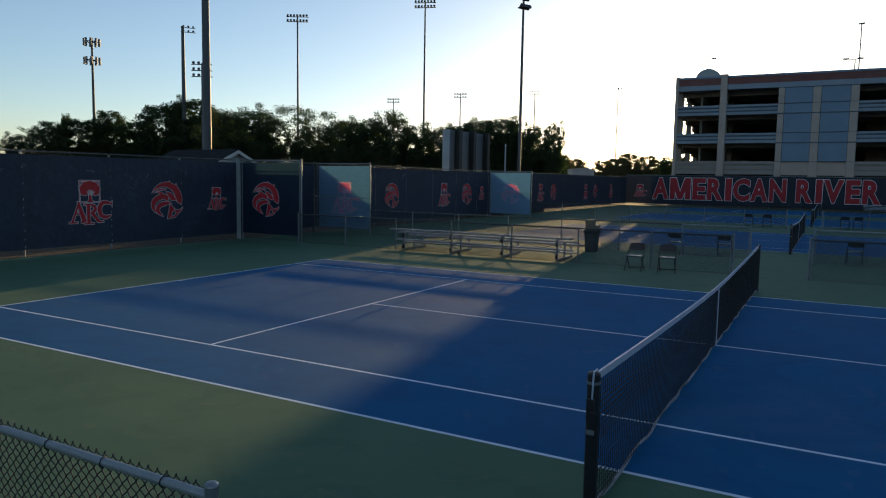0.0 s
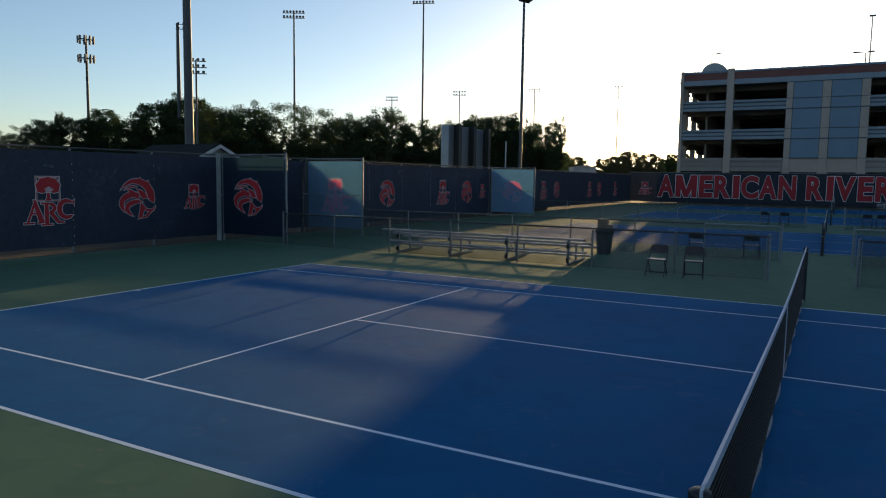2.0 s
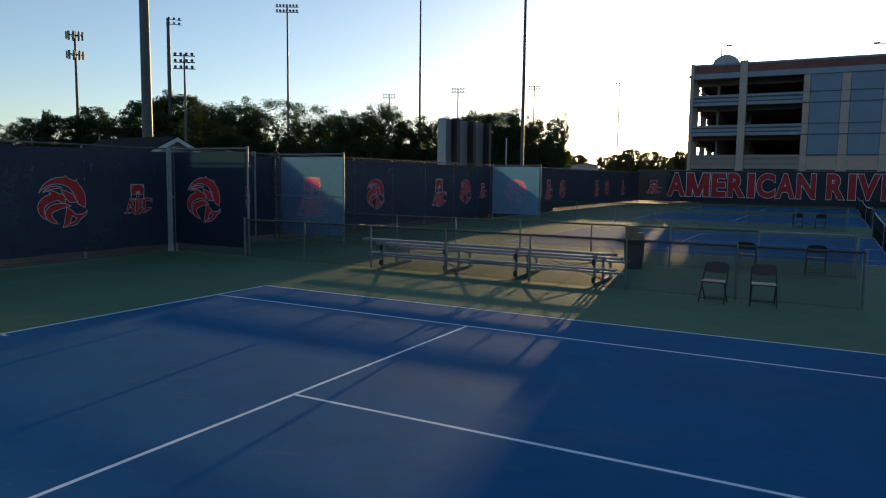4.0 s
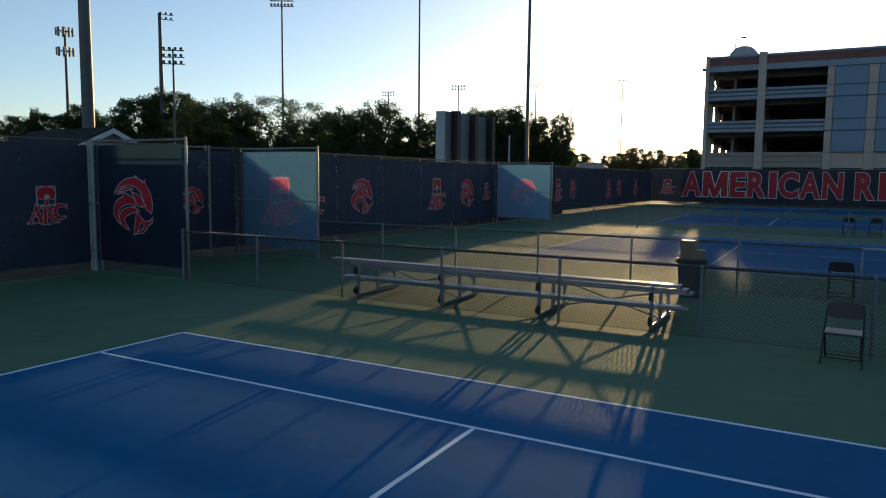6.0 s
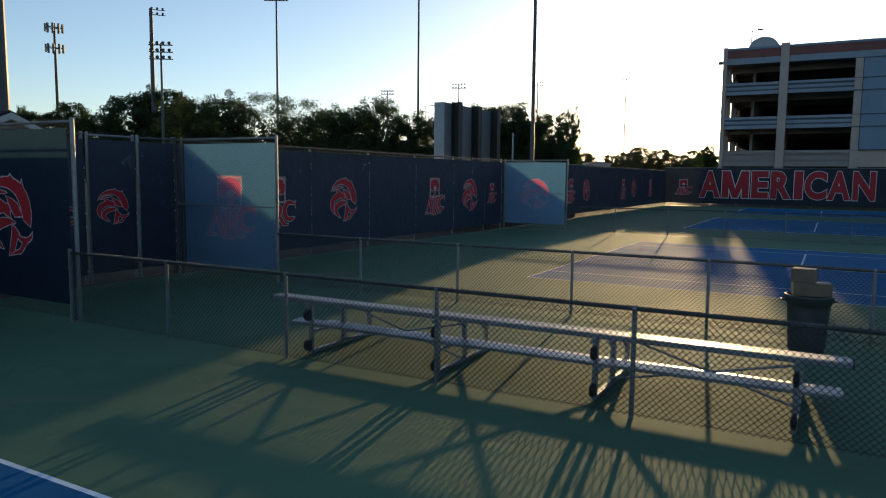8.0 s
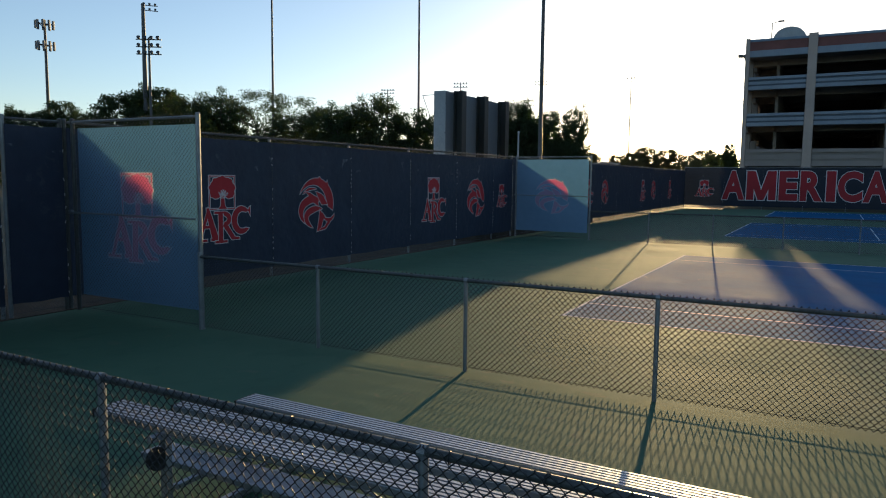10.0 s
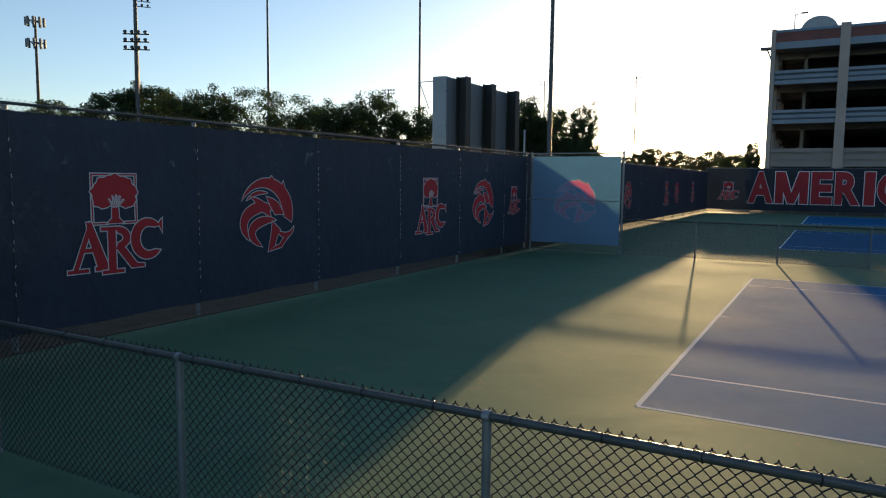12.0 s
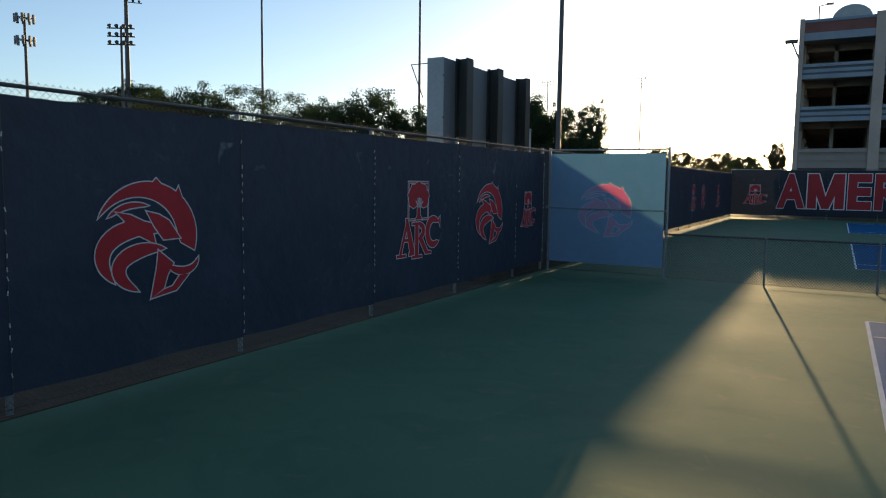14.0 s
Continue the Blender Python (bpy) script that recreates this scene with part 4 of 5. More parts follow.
# ---- bleachers ----
def bleacher(at, rz=0):
    """Low aluminium bleacher, top row at local y = 0, rows stepping down along +y; 6.65 m long."""
    f = thing("bleacher", at, rz, "low aluminium bleacher with three seat rows standing behind the fence", "bleacher", "bleachers")
    for y, z, w in ((0.0, 0.72, 0.22), (0.62, 0.57, 0.22), (1.24, 0.43, 0.22)):
        b = B()
        box(b, 0, 6.65, y - w / 2, y + w / 2, z - 0.045, z, 0.006)
        for k in (-0.094, -0.056, -0.019, 0.019, 0.056, 0.094):
            box(b, 0.004, 6.646, y + k - 0.011, y + k + 0.011, z - 0.002, z + 0.007)
        s = part("seat_plank", b, M["alu"], f)
        for x in (-0.012, 6.65):
            b = B()
            box(b, x, x + 0.012, y - w / 2 - 0.003, y + w / 2 + 0.003, z - 0.05, z + 0.003)
            part("end_cap", b, M["rubber"], s, "black plastic end cap")
    for y, z in ((0.31, 0.34), (0.93, 0.20)):
        b = B()
        box(b, 0.05, 6.60, y - 0.12, y + 0.12, z - 0.04, z, 0.006)
        part("foot_plank", b, M["alu"], f)
    for x in (0.62, 2.49, 4.36, 6.22):
        b = B()
        box(b, x - 0.025, x + 0.025, -0.10, 1.42, 0.01, 0.06, 0.004)
        for y, z in ((-0.06, 0.675), (0.62, 0.525), (1.24, 0.385)):
            box(b, x - 0.025, x + 0.025, y - 0.025, y + 0.025, 0.06, z, 0.004)
            box(b, x - 0.022, x + 0.022, y - 0.12, y + 0.13, z - 0.04, z, 0.004)
        box(b, x - 0.02, x + 0.02, -0.06, 0.62, 0.28, 0.31)
        box(b, x - 0.02, x + 0.02, 0.62, 1.24, 0.14, 0.165)
        fr = part("frame", b, M["alu"], f)
        for z in (0.13, 0.52):
            b = B()
            tube(b, (x - 0.022, -0.125, z), (x + 0.022, -0.125, z), 0.07, n=20)
            tube(b, (x - 0.03, -0.125, z), (x + 0.03, -0.125, z), 0.02, n=10)
            part("wheel", b, M["rubber"], fr, "black rubber wheel")
    for a, c in ((0.62, 2.49), (4.36, 6.22)):
        for z0, z1 in ((0.08, 0.62), (0.62, 0.08)):
            b = B()
            tube(b, (a, 0.55, z0), (c, 0.55, z1 * 0.8), 0.013, n=8)
            part("brace", b, M["alu"], f)
    b = B()
    tube(b, (2.49, 1.2, 0.10), (4.36, 0.1, 0.34), 0.012, n=8)
    tube(b, (4.36, 1.2, 0.10), (2.49, 0.1, 0.34), 0.012, n=8)
    part("brace", b, M["alu"], f)
    return f


stand = bleacher((-12.18, 9.50, 0))
copy_thing(stand, pose(4.0, 66.6, 0, 0, 0, 0))


# ---- litter bin with boxes ----
def litter_bin(at):
    f = thing("litter_bin", at, 12, "dark grey round plastic litter bin with a rolled rim", "litter bin")
    b = B()
    rings = [(0.0, 0.215), (0.03, 0.225), (0.30, 0.245), (0.60, 0.262), (0.66, 0.268), (0.665, 0.285), (0.74, 0.292), (0.75, 0.300), (0.775, 0.300), (0.78, 0.285), (0.76, 0.272), (0.10, 0.21)]
    n, prev = 28, None
    for z, r in rings:
        cur = [b.verts.new((r * math.cos(2 * math.pi * i / n), r * math.sin(2 * math.pi * i / n), z)) for i in range(n)]
        if prev:
            for i in range(n):
                b.faces.new((prev[i], prev[(i + 1) % n], cur[(i + 1) % n], cur[i]))
        else:
            b.faces.new(cur[::-1])
        prev = cur
    b.faces.new(prev)
    body = part("body", b, M["bin"], f, smooth=True)
    for s in (-1, 1):
        b = B()
        bent(b, [(s * 0.28, -0.06, 0.70), (s * 0.335, -0.05, 0.70), (s * 0.335, 0.05, 0.70), (s * 0.28, 0.06, 0.70)], 0.014)
        part("handle", b, M["bin"], body)
    return f


litter_bin((-5.97, 13.02, 0))
for (x, y, z, w, d, h, rz) in ((-5.95, 13.02, 0.775, 0.46, 0.34, 0.17, 8), (-6.04, 13.04, 0.945, 0.29, 0.24, 0.18, -6)):
    b = B()
    box(b, -w / 2, w / 2, -d / 2, d / 2, 0, h, 0.004)
    c = thing("cardboard_box", (x, y, z), rz, "brown cardboard box stacked on the litter bin", "box", "boxes on the bin")
    part("carton", b, M["card"], c)
    b = B()
    box(b, -w / 2 + 0.01, w / 2 - 0.01, -0.025, 0.025, h, h + 0.002)
    part("tape_strip", b, M["tape"], c, "pale tape")


# ---- folding chairs ----
def folding_chair(at, rz, pad="black"):
    """Folding chair that faces local -y."""
    f = thing("folding_chair", at, rz, "dark metal folding chair with a glossy grey seat", "chair", "folding chairs beside the courts")
    f.scale = (1.03, 0.94, 0.93)
    for s in (-1, 1):
        b = B()
        bent(b, [(s * 0.225, -0.22, 0.0), (s * 0.215, 0.05, 0.44), (s * 0.205, 0.20, 0.70), (s * 0.19, 0.235, 0.78), (s * 0.12, 0.245, 0.81)], 0.0125)
        part("front_leg", b, M["black"], f)
        b = B()
        bent(b, [(s * 0.20, 0.26, 0.0), (s * 0.20, -0.12, 0.43)], 0.0125)
        part("rear_leg", b, M["black"], f)
    b = B()
    tube(b, (-0.12, 0.245, 0.81), (0.12, 0.245, 0.81), 0.0125, n=8)
    part("top_bar", b, M["black"], f)
    for y, z in ((-0.155, 0.10), (0.20, 0.07)):
        b = B()
        tube(b, (-0.21, y, z), (0.21, y, z), 0.009, n=8)
        part("stretcher", b, M["black"], f)
    b = B()
    box(b, -0.20, 0.20, -0.21, 0.19, 0.425, 0.455, 0.014)
    part("seat", b, M["seat"], f, "glossy grey metal seat")
    b = B()
    bent(b, [(0.19, 0.17, 0.452), (0.195, -0.19, 0.452), (-0.195, -0.19, 0.452), (-0.19, 0.17, 0.452)], 0.009, 6)
    part("seat_rim", b, M["pale"], f, "worn pale seat rim")
    b = B()
    n, cols = 12, []
    for i in range(n + 1):
        s = 2 * i / n - 1
        x, y, drop = 0.20 * s, -0.035 * s * s, 0.075 * abs(s) ** 3.5
        cols.append([b.verts.new(q) for q in ((x, y - 0.011, -0.105 + drop * 0.3), (x, y - 0.011, 0.125 - drop), (x, y + 0.011, 0.125 - drop), (x, y + 0.011, -0.105 + drop * 0.3))])
    for p, q in zip(cols, cols[1:]):
        for k in range(4):
            b.faces.new((p[k], q[k], q[(k + 1) % 4], p[(k + 1) % 4]))
    b.faces.new(cols[0])
    b.faces.new(cols[-1][::-1])
    bmesh.ops.recalc_face_normals(b, faces=b.faces)
    bmesh.ops.transform(b, matrix=pose(0, 0.215, 0.70, -12, 0, 0), verts=b.verts)
    part("backrest", b, M[pad], f)
    return f


for x, y, rz, pad in ((-3.36, 8.62, -4, "pad"), (-2.49, 8.70, 7, "pad"), (-3.33, 14.35, 176, "black"), (-1.72, 14.45, 183, "black"), (2.15, 14.4, 184, "black"), (-2.87, 33.9, 180, "black"), (-1.87, 33.9, 186, "black"), (2.1, 34.4, 176, "black"), (2.75, 34.6, 183, "black")):
    folding_chair((x, y, 0), rz, pad)


# ---- parking garage ----
def block(name, mat, parent, *dims, bevel=0.0, label=""):
    b = B()
    box(b, *dims, bevel)
    return part(name, b, M[mat], parent, label)


def garage():
    g = thing("parking_garage", (0, 76.6, 0), 0, "four-storey concrete parking garage with pale blue panels", "building")
    E1, DEP = 27.0, 38.0
    slabs = [(0.02, 0.12), (4.30, 4.62), (7.40, 7.72), (10.65, 10.97), (13.45, 13.75)]
    for z0, z1 in slabs:
        s = block("floor_slab", "slab", g, -15.6, E1, 0.32, DEP, z0, z1)
        if z0 > 1:
            for k in range(6):
                block("beam", "slab", s, -15.5, E1 - 0.2, 3.0 + 6.2 * k, 3.45 + 6.2 * k, z0 - 0.55, z0)
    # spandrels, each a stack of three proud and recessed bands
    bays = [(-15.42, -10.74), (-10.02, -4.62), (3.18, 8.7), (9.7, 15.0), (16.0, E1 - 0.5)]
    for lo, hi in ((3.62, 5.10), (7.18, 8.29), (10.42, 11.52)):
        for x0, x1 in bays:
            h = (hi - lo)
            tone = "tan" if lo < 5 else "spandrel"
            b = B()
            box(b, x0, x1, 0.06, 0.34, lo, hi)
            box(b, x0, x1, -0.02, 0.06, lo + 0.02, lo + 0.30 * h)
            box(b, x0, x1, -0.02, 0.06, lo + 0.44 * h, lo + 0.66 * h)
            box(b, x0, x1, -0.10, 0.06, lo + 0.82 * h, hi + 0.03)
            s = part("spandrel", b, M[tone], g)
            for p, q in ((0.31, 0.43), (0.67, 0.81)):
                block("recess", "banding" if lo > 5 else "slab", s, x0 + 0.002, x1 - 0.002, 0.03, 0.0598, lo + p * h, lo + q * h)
    # pilasters
    for x0, x1, top, proud in ((-15.76, -15.42, 14.95, 0.16), (-10.74, -10.02, 15.05, 0.22), (-4.62, -4.0, 13.3, 0.12), (-1.2, -0.4, 13.3, 0.12), (2.4, 3.18, 13.3, 0.12), (8.7, 9.7, 15.05, 0.22), (15.0, 16.0, 15.05, 0.22), (E1 - 0.5, E1, 14.95, 0.16)):
        p = block("pilaster", "cream", g, x0, x1, -proud, 0.5, 0, top, bevel=0.02)
        block("capital", "cream", p, x0 - 0.06, x1 + 0.06, -proud - 0.06, 0.4, 3.35, 3.58, bevel=0.02)
    # parapet in three bands
    for x0, x1 in ((-15.42, -10.74), (-10.02, 8.7), (9.7, 15.0), (16.0, E1 - 0.5)):
        block("parapet", "spandrel", g, x0, x1, -0.06, 0.3, 13.32, 13.88)
        block("brick_band", "brickred", g, x0, x1, 0.0, 0.3, 13.884, 14.66)
        block("coping", "panel", g, x0, x1, -0.05, 0.34, 14.664, 14.88, bevel=0.02)
    # blue panels of the stair tower, with open joints
    for x0, x1 in ((-4.0, -1.2), (-0.4, 2.4)):
        block("tower_wall", "beam", g, x0, x1, 0.16, 0.5, 0, 13.3)
        for lo, hi in ((5.15, 7.16), (7.24, 8.26), (8.34, 10.38), (10.48, 11.50), (11.58, 13.28)):
            xm = x0 + 0.12
            block("panel", "panel", g, xm - 0.07, x1 - 0.03, -0.08, 0.16, lo, hi, bevel=0.01)
        block("base_panel", "cream", g, x0, x1, 0.05, 0.16, 3.6, 5.08, bevel=0.01)
        block("plinth", "brickred", g, x0, x1, 0.02, 0.16, 0, 3.3)
    # dark joints that run across the tower
    for z, h in ((5.10, 0.05), (7.19, 0.13), (8.29, 0.05), (10.43, 0.13), (11.53, 0.05), (13.26, 0.06)):
        block("joint", "banding", g, -4.62, 3.18, -0.128, -0.1205, z - h / 2, z + h / 2)
        for x0, x1 in ((-4.0, -1.2), (-0.4, 2.4)):
            block("joint", "banding", g, x0, x1, -0.1205, 0.05, z - h / 2, z + h / 2)
    # columns, west side and rear
    for k in range(7):
        y = 5.8 * k + 2.6
        for x in (-15.6, -10.5, -4.3, 3.0, 9.2, 15.5):
            block("column", "slab", g, x - 0.28, x + 0.28, y, y + 0.55, 0.1, 13.5)
    for lo, hi in ((3.62, 5.10), (7.18, 8.29), (10.42, 11.52), (13.32, 14.88)):
        block("spandrel", "spandrel", g, -15.74, -15.62, 0.51, DEP, lo, hi)
        block("spandrel", "spandrel", g, -15.6, E1, DEP, DEP + 0.3, lo, hi)
    for k in range(6):
        block("pilaster", "cream", g, -15.8, -15.6, 3.0 + 6.5 * k, 3.9 + 6.5 * k, 0, 13.31)
    low_beams, high_beams = ((0.52, 2.99, 0.5), (3.91, 6.0, 1.0), (6.0, 11.0, 0.8), (11.0, DEP - 0.4, 1.15)), ((6.0, 11.0, 0.5), (11.0, DEP - 0.4, 1.15))
    for hi, beams in ((7.18, low_beams), (10.42, high_beams), (13.32, high_beams)):
        for y0, y1, drop in beams:
            block("ramp_beam", "slab", g, -15.6, -15.3, y0, y1, hi - drop, hi)
    block("ramp_wall", "slab", g, -13.35, -13.1, 3.0, DEP - 0.4, 0.1, 13.4)
    # unseen ground-floor wall, added to stop sun slipping between the west columns
    block("side_wall", "slab", g, -15.76, -15.62, 0.52, DEP, 0.05, 3.615)
    block("rear_wall", "slab", g, -15.6, E1, DEP - 0.3, DEP - 0.004, 0.1, 13.4)
    block("stair_core", "slab", g, 4.5, 12.0, 14.0, 24.0, 0.1, 13.4)
    # arched roof over the stair head
    b = B()
    n = 22
    rows = []
    for y in (0.5, 6.5):
        rows.append([b.verts.new((-12.30 + 1.34 * math.cos(math.pi * i / n), y, 14.75 + 1.12 * math.sin(math.pi * i / n))) for i in range(n + 1)])
    for i in range(n):
        b.faces.new((rows[0][i + 1], rows[0][i], rows[1][i], rows[1][i + 1]))
    b.faces.new(rows[0])
    b.faces.new(rows[1][::-1])
    d = part("arched_roof", b, M["roofing"], g, "curved grey metal roof")
    for k in range(1, 5):
        b = B()
        for i in range(n):
            a0, a1 = math.pi * i / n, math.pi * (i + 1) / n
            tube(b, (-12.30 + 1.35 * math.cos(a0), 0.5 + 1.2 * k, 14.75 + 1.13 * math.sin(a0)), (-12.30 + 1.35 * math.cos(a1), 0.5 + 1.2 * k, 14.75 + 1.13 * math.sin(a1)), 0.025, n=5)
        part("seam", b, M["roofing"], d)
    return g


garage()


def roof_lamp(at, top, arms):
    f = thing("roof_lamp", at, 0, "thin pole lamp standing on the garage roof", "lamp", "roof lamps")
    b = B()
    tube(b, (0, 0, 0), (0, 0, top), 0.07, 0.05, 10)
    part("pole", b, M["pole"], f)
    for dx in arms:
        b = B()
        tube(b, (0, 0, top - 0.05), (dx, 0, top + 0.1), 0.035, n=8)
        part("arm", b, M["pole"], f)
        b = B()
        box(b, dx - 0.3, dx + 0.3, -0.15, 0.15, top + 0.02, top + 0.16, 0.03)
        part("head", b, M["fixture"], f)
    return f


roof_lamp((-15.1, 93.8, 13.75), 5.9, (0.9,))
roof_lamp((2.6, 80.5, 13.75), 2.75, (-0.9, 0.5))
roof_lamp((3.0, 81.0, 13.75), 6.6, (0.0,))

# lamp on a bracket at the garage's west side
f = thing("wall_lamp", (-15.75, 84.0, 14.1), 0, "floodlight on a bent bracket at the garage side wall", "lamp")
b = B()
bent(b, [(0, 0, -1.6), (-0.5, 0, -0.6), (-0.95, 0, 0.5)], 0.06)
part("bracket", b, M["pole"], f)
b = B()
box(b, -1.5, -0.5, -0.25, 0.25, 0.45, 0.7, 0.05)
part("head", b, M["fixture"], f)


# ---- back of the scoreboard ----
def scoreboard():
    f = thing("scoreboard", (-23.36, 34.42, 0), 0, "grey sheet-metal back of a scoreboard on dark steel columns", "scoreboard")
    b = B()
    box(b, -0.62, 0.0, 0, 6.15, 2.3, 6.10, 0.02)
    part("cabinet", b, M["boardback"], f)
    b = B()
    box(b, -0.60, -0.02, -0.035, -0.002, 2.3, 6.11)
    part("end_plate", b, M["boardedge"], f, "pale end plate")
    for y in (0.92, 3.25, 5.72):
        b = B()
        box(b, 0.004, 0.06, y - 0.21, y + 0.21, -0.06, 6.17)
        box(b, 0.06, 0.38, y - 0.03, y + 0.03, -0.06, 6.17)
        box(b, 0.38, 0.44, y - 0.21, y + 0.21, -0.06, 6.17)
        part("column", b, M["beam"], f, "dark steel column")
    for z in (2.9, 4.25, 5.55):
        b = B()
        box(b, -0.03, 0.012, -0.06, -0.036, z - 0.02, z + 0.02)
        part("joint_strip", b, M["beam"], f)
    b = B()
    bent(b, [(-0.6, -0.02, 5.95), (-1.12, -0.15, 5.92), (-0.75, -0.05, 4.9)], 0.016)
    part("bracket", b, M["pole"], f)
    return f


scoreboard()


# ---- light poles and masts ----
def floodlight(at, height, r0, bars, lamps, width, label, rz=0.0, shift=0.0):
    f = thing("floodlight_pole", at, rz, label, "light pole", "stadium light poles")
    b = B()
    tube(b, (0, 0, 0), (0, 0, height), r0, r0 * 0.55, 14)
    part("pole", b, M["pole"], f)
    for k in range(bars):
        z = height - 0.25 - 1.0 * k
        b = B()
        box(b, shift - width / 2, shift + width / 2, -0.07, 0.07, z - 0.07, z + 0.07)
        bar = part("crossbar", b, M["pole"], f)
        for i in range(lamps):
            x = shift - width / 2 + width * (i + 0.5) / lamps
            b = B()
            tube(b, (x, -0.06, z + 0.05), (x, -0.46, z + 0.26), 0.12, 0.25, 10)
            ball(b, (x, -0.06, z + 0.05), 0.14, 8, 6)
            part("lamp", b, M["fixture"], bar)
    return f


floodlight((-75.6, 118.9, -0.06), 39.4, 0.27, 2, 7, 4.6, "tall tapered stadium light pole behind the trees", 20)
floodlight((-99.3, 106.4, -0.06), 36.2, 0.27, 2, 7, 4.6, "tall tapered stadium light pole behind the trees", 30)
floodlight((-31.0, 65.6, -0.06), 24.4, 0.215, 3, 4, 1.6, "tall tapered light pole seen nearly end on", 66)
floodlight((-131.7, 104.5, -0.06), 36.5, 0.62, 2, 3, 3.2, "thick light pole with lamps on one side", 55, 1.2)
floodlight((-92.3, 74.1, -0.06), 21.2, 0.24, 3, 4, 3.4, "shorter light pole with three tiers of lamps", 35)
floodlight((-137.0, 201.5, -0.06), 30.6, 0.30, 2, 5, 4.6, "distant stadium light pole", 20)
floodlight((-110.0, 201.0, -0.06), 31.2, 0.30, 2, 5, 4.6, "distant stadium light pole", 20)
floodlight((-104.8, 254.7, -0.06), 38.0, 0.32, 2, 5, 4.8, "distant stadium light pole", 15)
floodlight((-73.9, 263.2, -0.06), 38.6, 0.26, 1, 3, 3.6, "distant stadium light pole", 15)
floodlight((-25.62, 13.6, -0.06), 26.0, 0.215, 2, 5, 3.6, "thick galvanised light pole beside the hut", 60)

f = thing("cell_tower", (-165.0, 104.8, -0.06), 20, "slender cell tower with two rings of panel antennas", "cell tower")
b = B()
tube(b, (0, 0, 0), (0, 0, 36.6), 0.42, 0.26, 14)
part("mast", b, M["pole"], f)
for z, rad, n in ((35.6, 1.8, 9), (31.0, 1.8, 9)):
    b = B()
    for i in range(3):
        a0, a1 = 2 * math.pi * i / 3 + 0.5, 2 * math.pi * (i + 1) / 3 + 0.5
        tube(b, (rad * math.cos(a0), rad * math.sin(a0), z), (rad * math.cos(a1), rad * math.sin(a1), z), 0.09, n=6)
        tube(b, (0, 0, z), (rad * math.cos(a0), rad * math.sin(a0), z), 0.09, n=6)
    ring = part("platform", b, M["pole"], f)
    for i in range(n):
        a0 = 2 * math.pi * i / n + 0.3
        x, y = rad * math.cos(a0), rad * math.sin(a0)
        b = B()
        box(b, x - 0.22, x + 0.22, y - 0.2, y + 0.2, z - 1.0, z + 0.8, 0.05)
        part("antenna", b, M["boardback"], ring, "grey panel antenna")

f = thing("slim_post", (-39.2, 80.0, -0.06), 0, "thin pale post standing before the trees", "post")
b = B()
tube(b, (0, 0, 0), (0, 0, 7.4), 0.11, 0.09, 10)
ball(b, (0, 0, 7.45), 0.13, 10, 6)
part("shaft", b, M["siding"], f)


# ---- hut behind the fence, and a low white store ----
def hut(at, w, length, eave, ridge, label, rz=0.0, wall="siding"):
    """Gable end towards local +x at x = 0, ridge along -x."""
    f = thing("hut", at, rz, label, "hut")
    b = B()
    box(b, -length, 0, -w / 2, w / 2, -0.06, eave)
    vs = [b.verts.new(q) for q in ((0, -w / 2, eave), (0, w / 2, eave), (0, 0, ridge - 0.05), (-length, -w / 2, eave), (-length, w / 2, eave), (-length, 0, ridge - 0.05))]
    for q in ((0, 1, 2), (3, 5, 4), (0, 2, 5, 3), (1, 4, 5, 2)):
        b.faces.new([vs[i] for i in q])
    part("wall", b, M[wall], f)
    for s in (-1, 1):
        b = B()
        o = 0.22
        sl = (ridge - eave) / (w / 2)
        pts = [(0.25, 0, ridge), (-length - 0.2, 0, ridge), (-length - 0.2, s * (w / 2 + o), eave - sl * o), (0.25, s * (w / 2 + o), eave - sl * o)]
        vv = [b.verts.new(p) for p in pts] + [b.verts.new((p[0], p[1], p[2] + 0.07)) for p in pts]
        for q in ((0, 1, 2, 3), (4, 7, 6, 5), (0, 4, 5, 1), (1, 5, 6, 2), (2, 6, 7, 3), (3, 7, 4, 0)):
            b.faces.new([vv[i] for i in q])
        bmesh.ops.recalc_face_normals(b, faces=b.faces)
        part("roof", b, M["shingle"], f)
        b = B()
        p, q = Vector((0.27, 0, ridge + 0.02)), Vector((0.27, s * (w / 2 + o), eave - sl * o + 0.02))
        up = Vector((0, 0, 0.14))
        vv = [b.verts.new(k) for k in (p, q, q - up, p - up)] + [b.verts.new(k + Vector((0.03, 0, 0))) for k in (p, q, q - up, p - up)]
        for k in ((0, 1, 2, 3), (4, 7, 6, 5), (0, 4, 5, 1), (1, 5, 6, 2), (2, 6, 7, 3), (3, 7, 4, 0)):
            b.faces.new([vv[i] for i in k])
        bmesh.ops.recalc_face_normals(b, faces=b.faces)
        part("bargeboard", b, M["fascia"], f, "white bargeboard")
    return f


hut((-21.6, 11.4, 0), 2.5, 4.2, 2.95, 3.56, "small gabled hut with grey shingle roof and white trim", -6)
hut((-41.4, 121.9, 0), 4.4, 4.2, 4.9, 5.15, "low white store building among far trees", -60, "fascia")


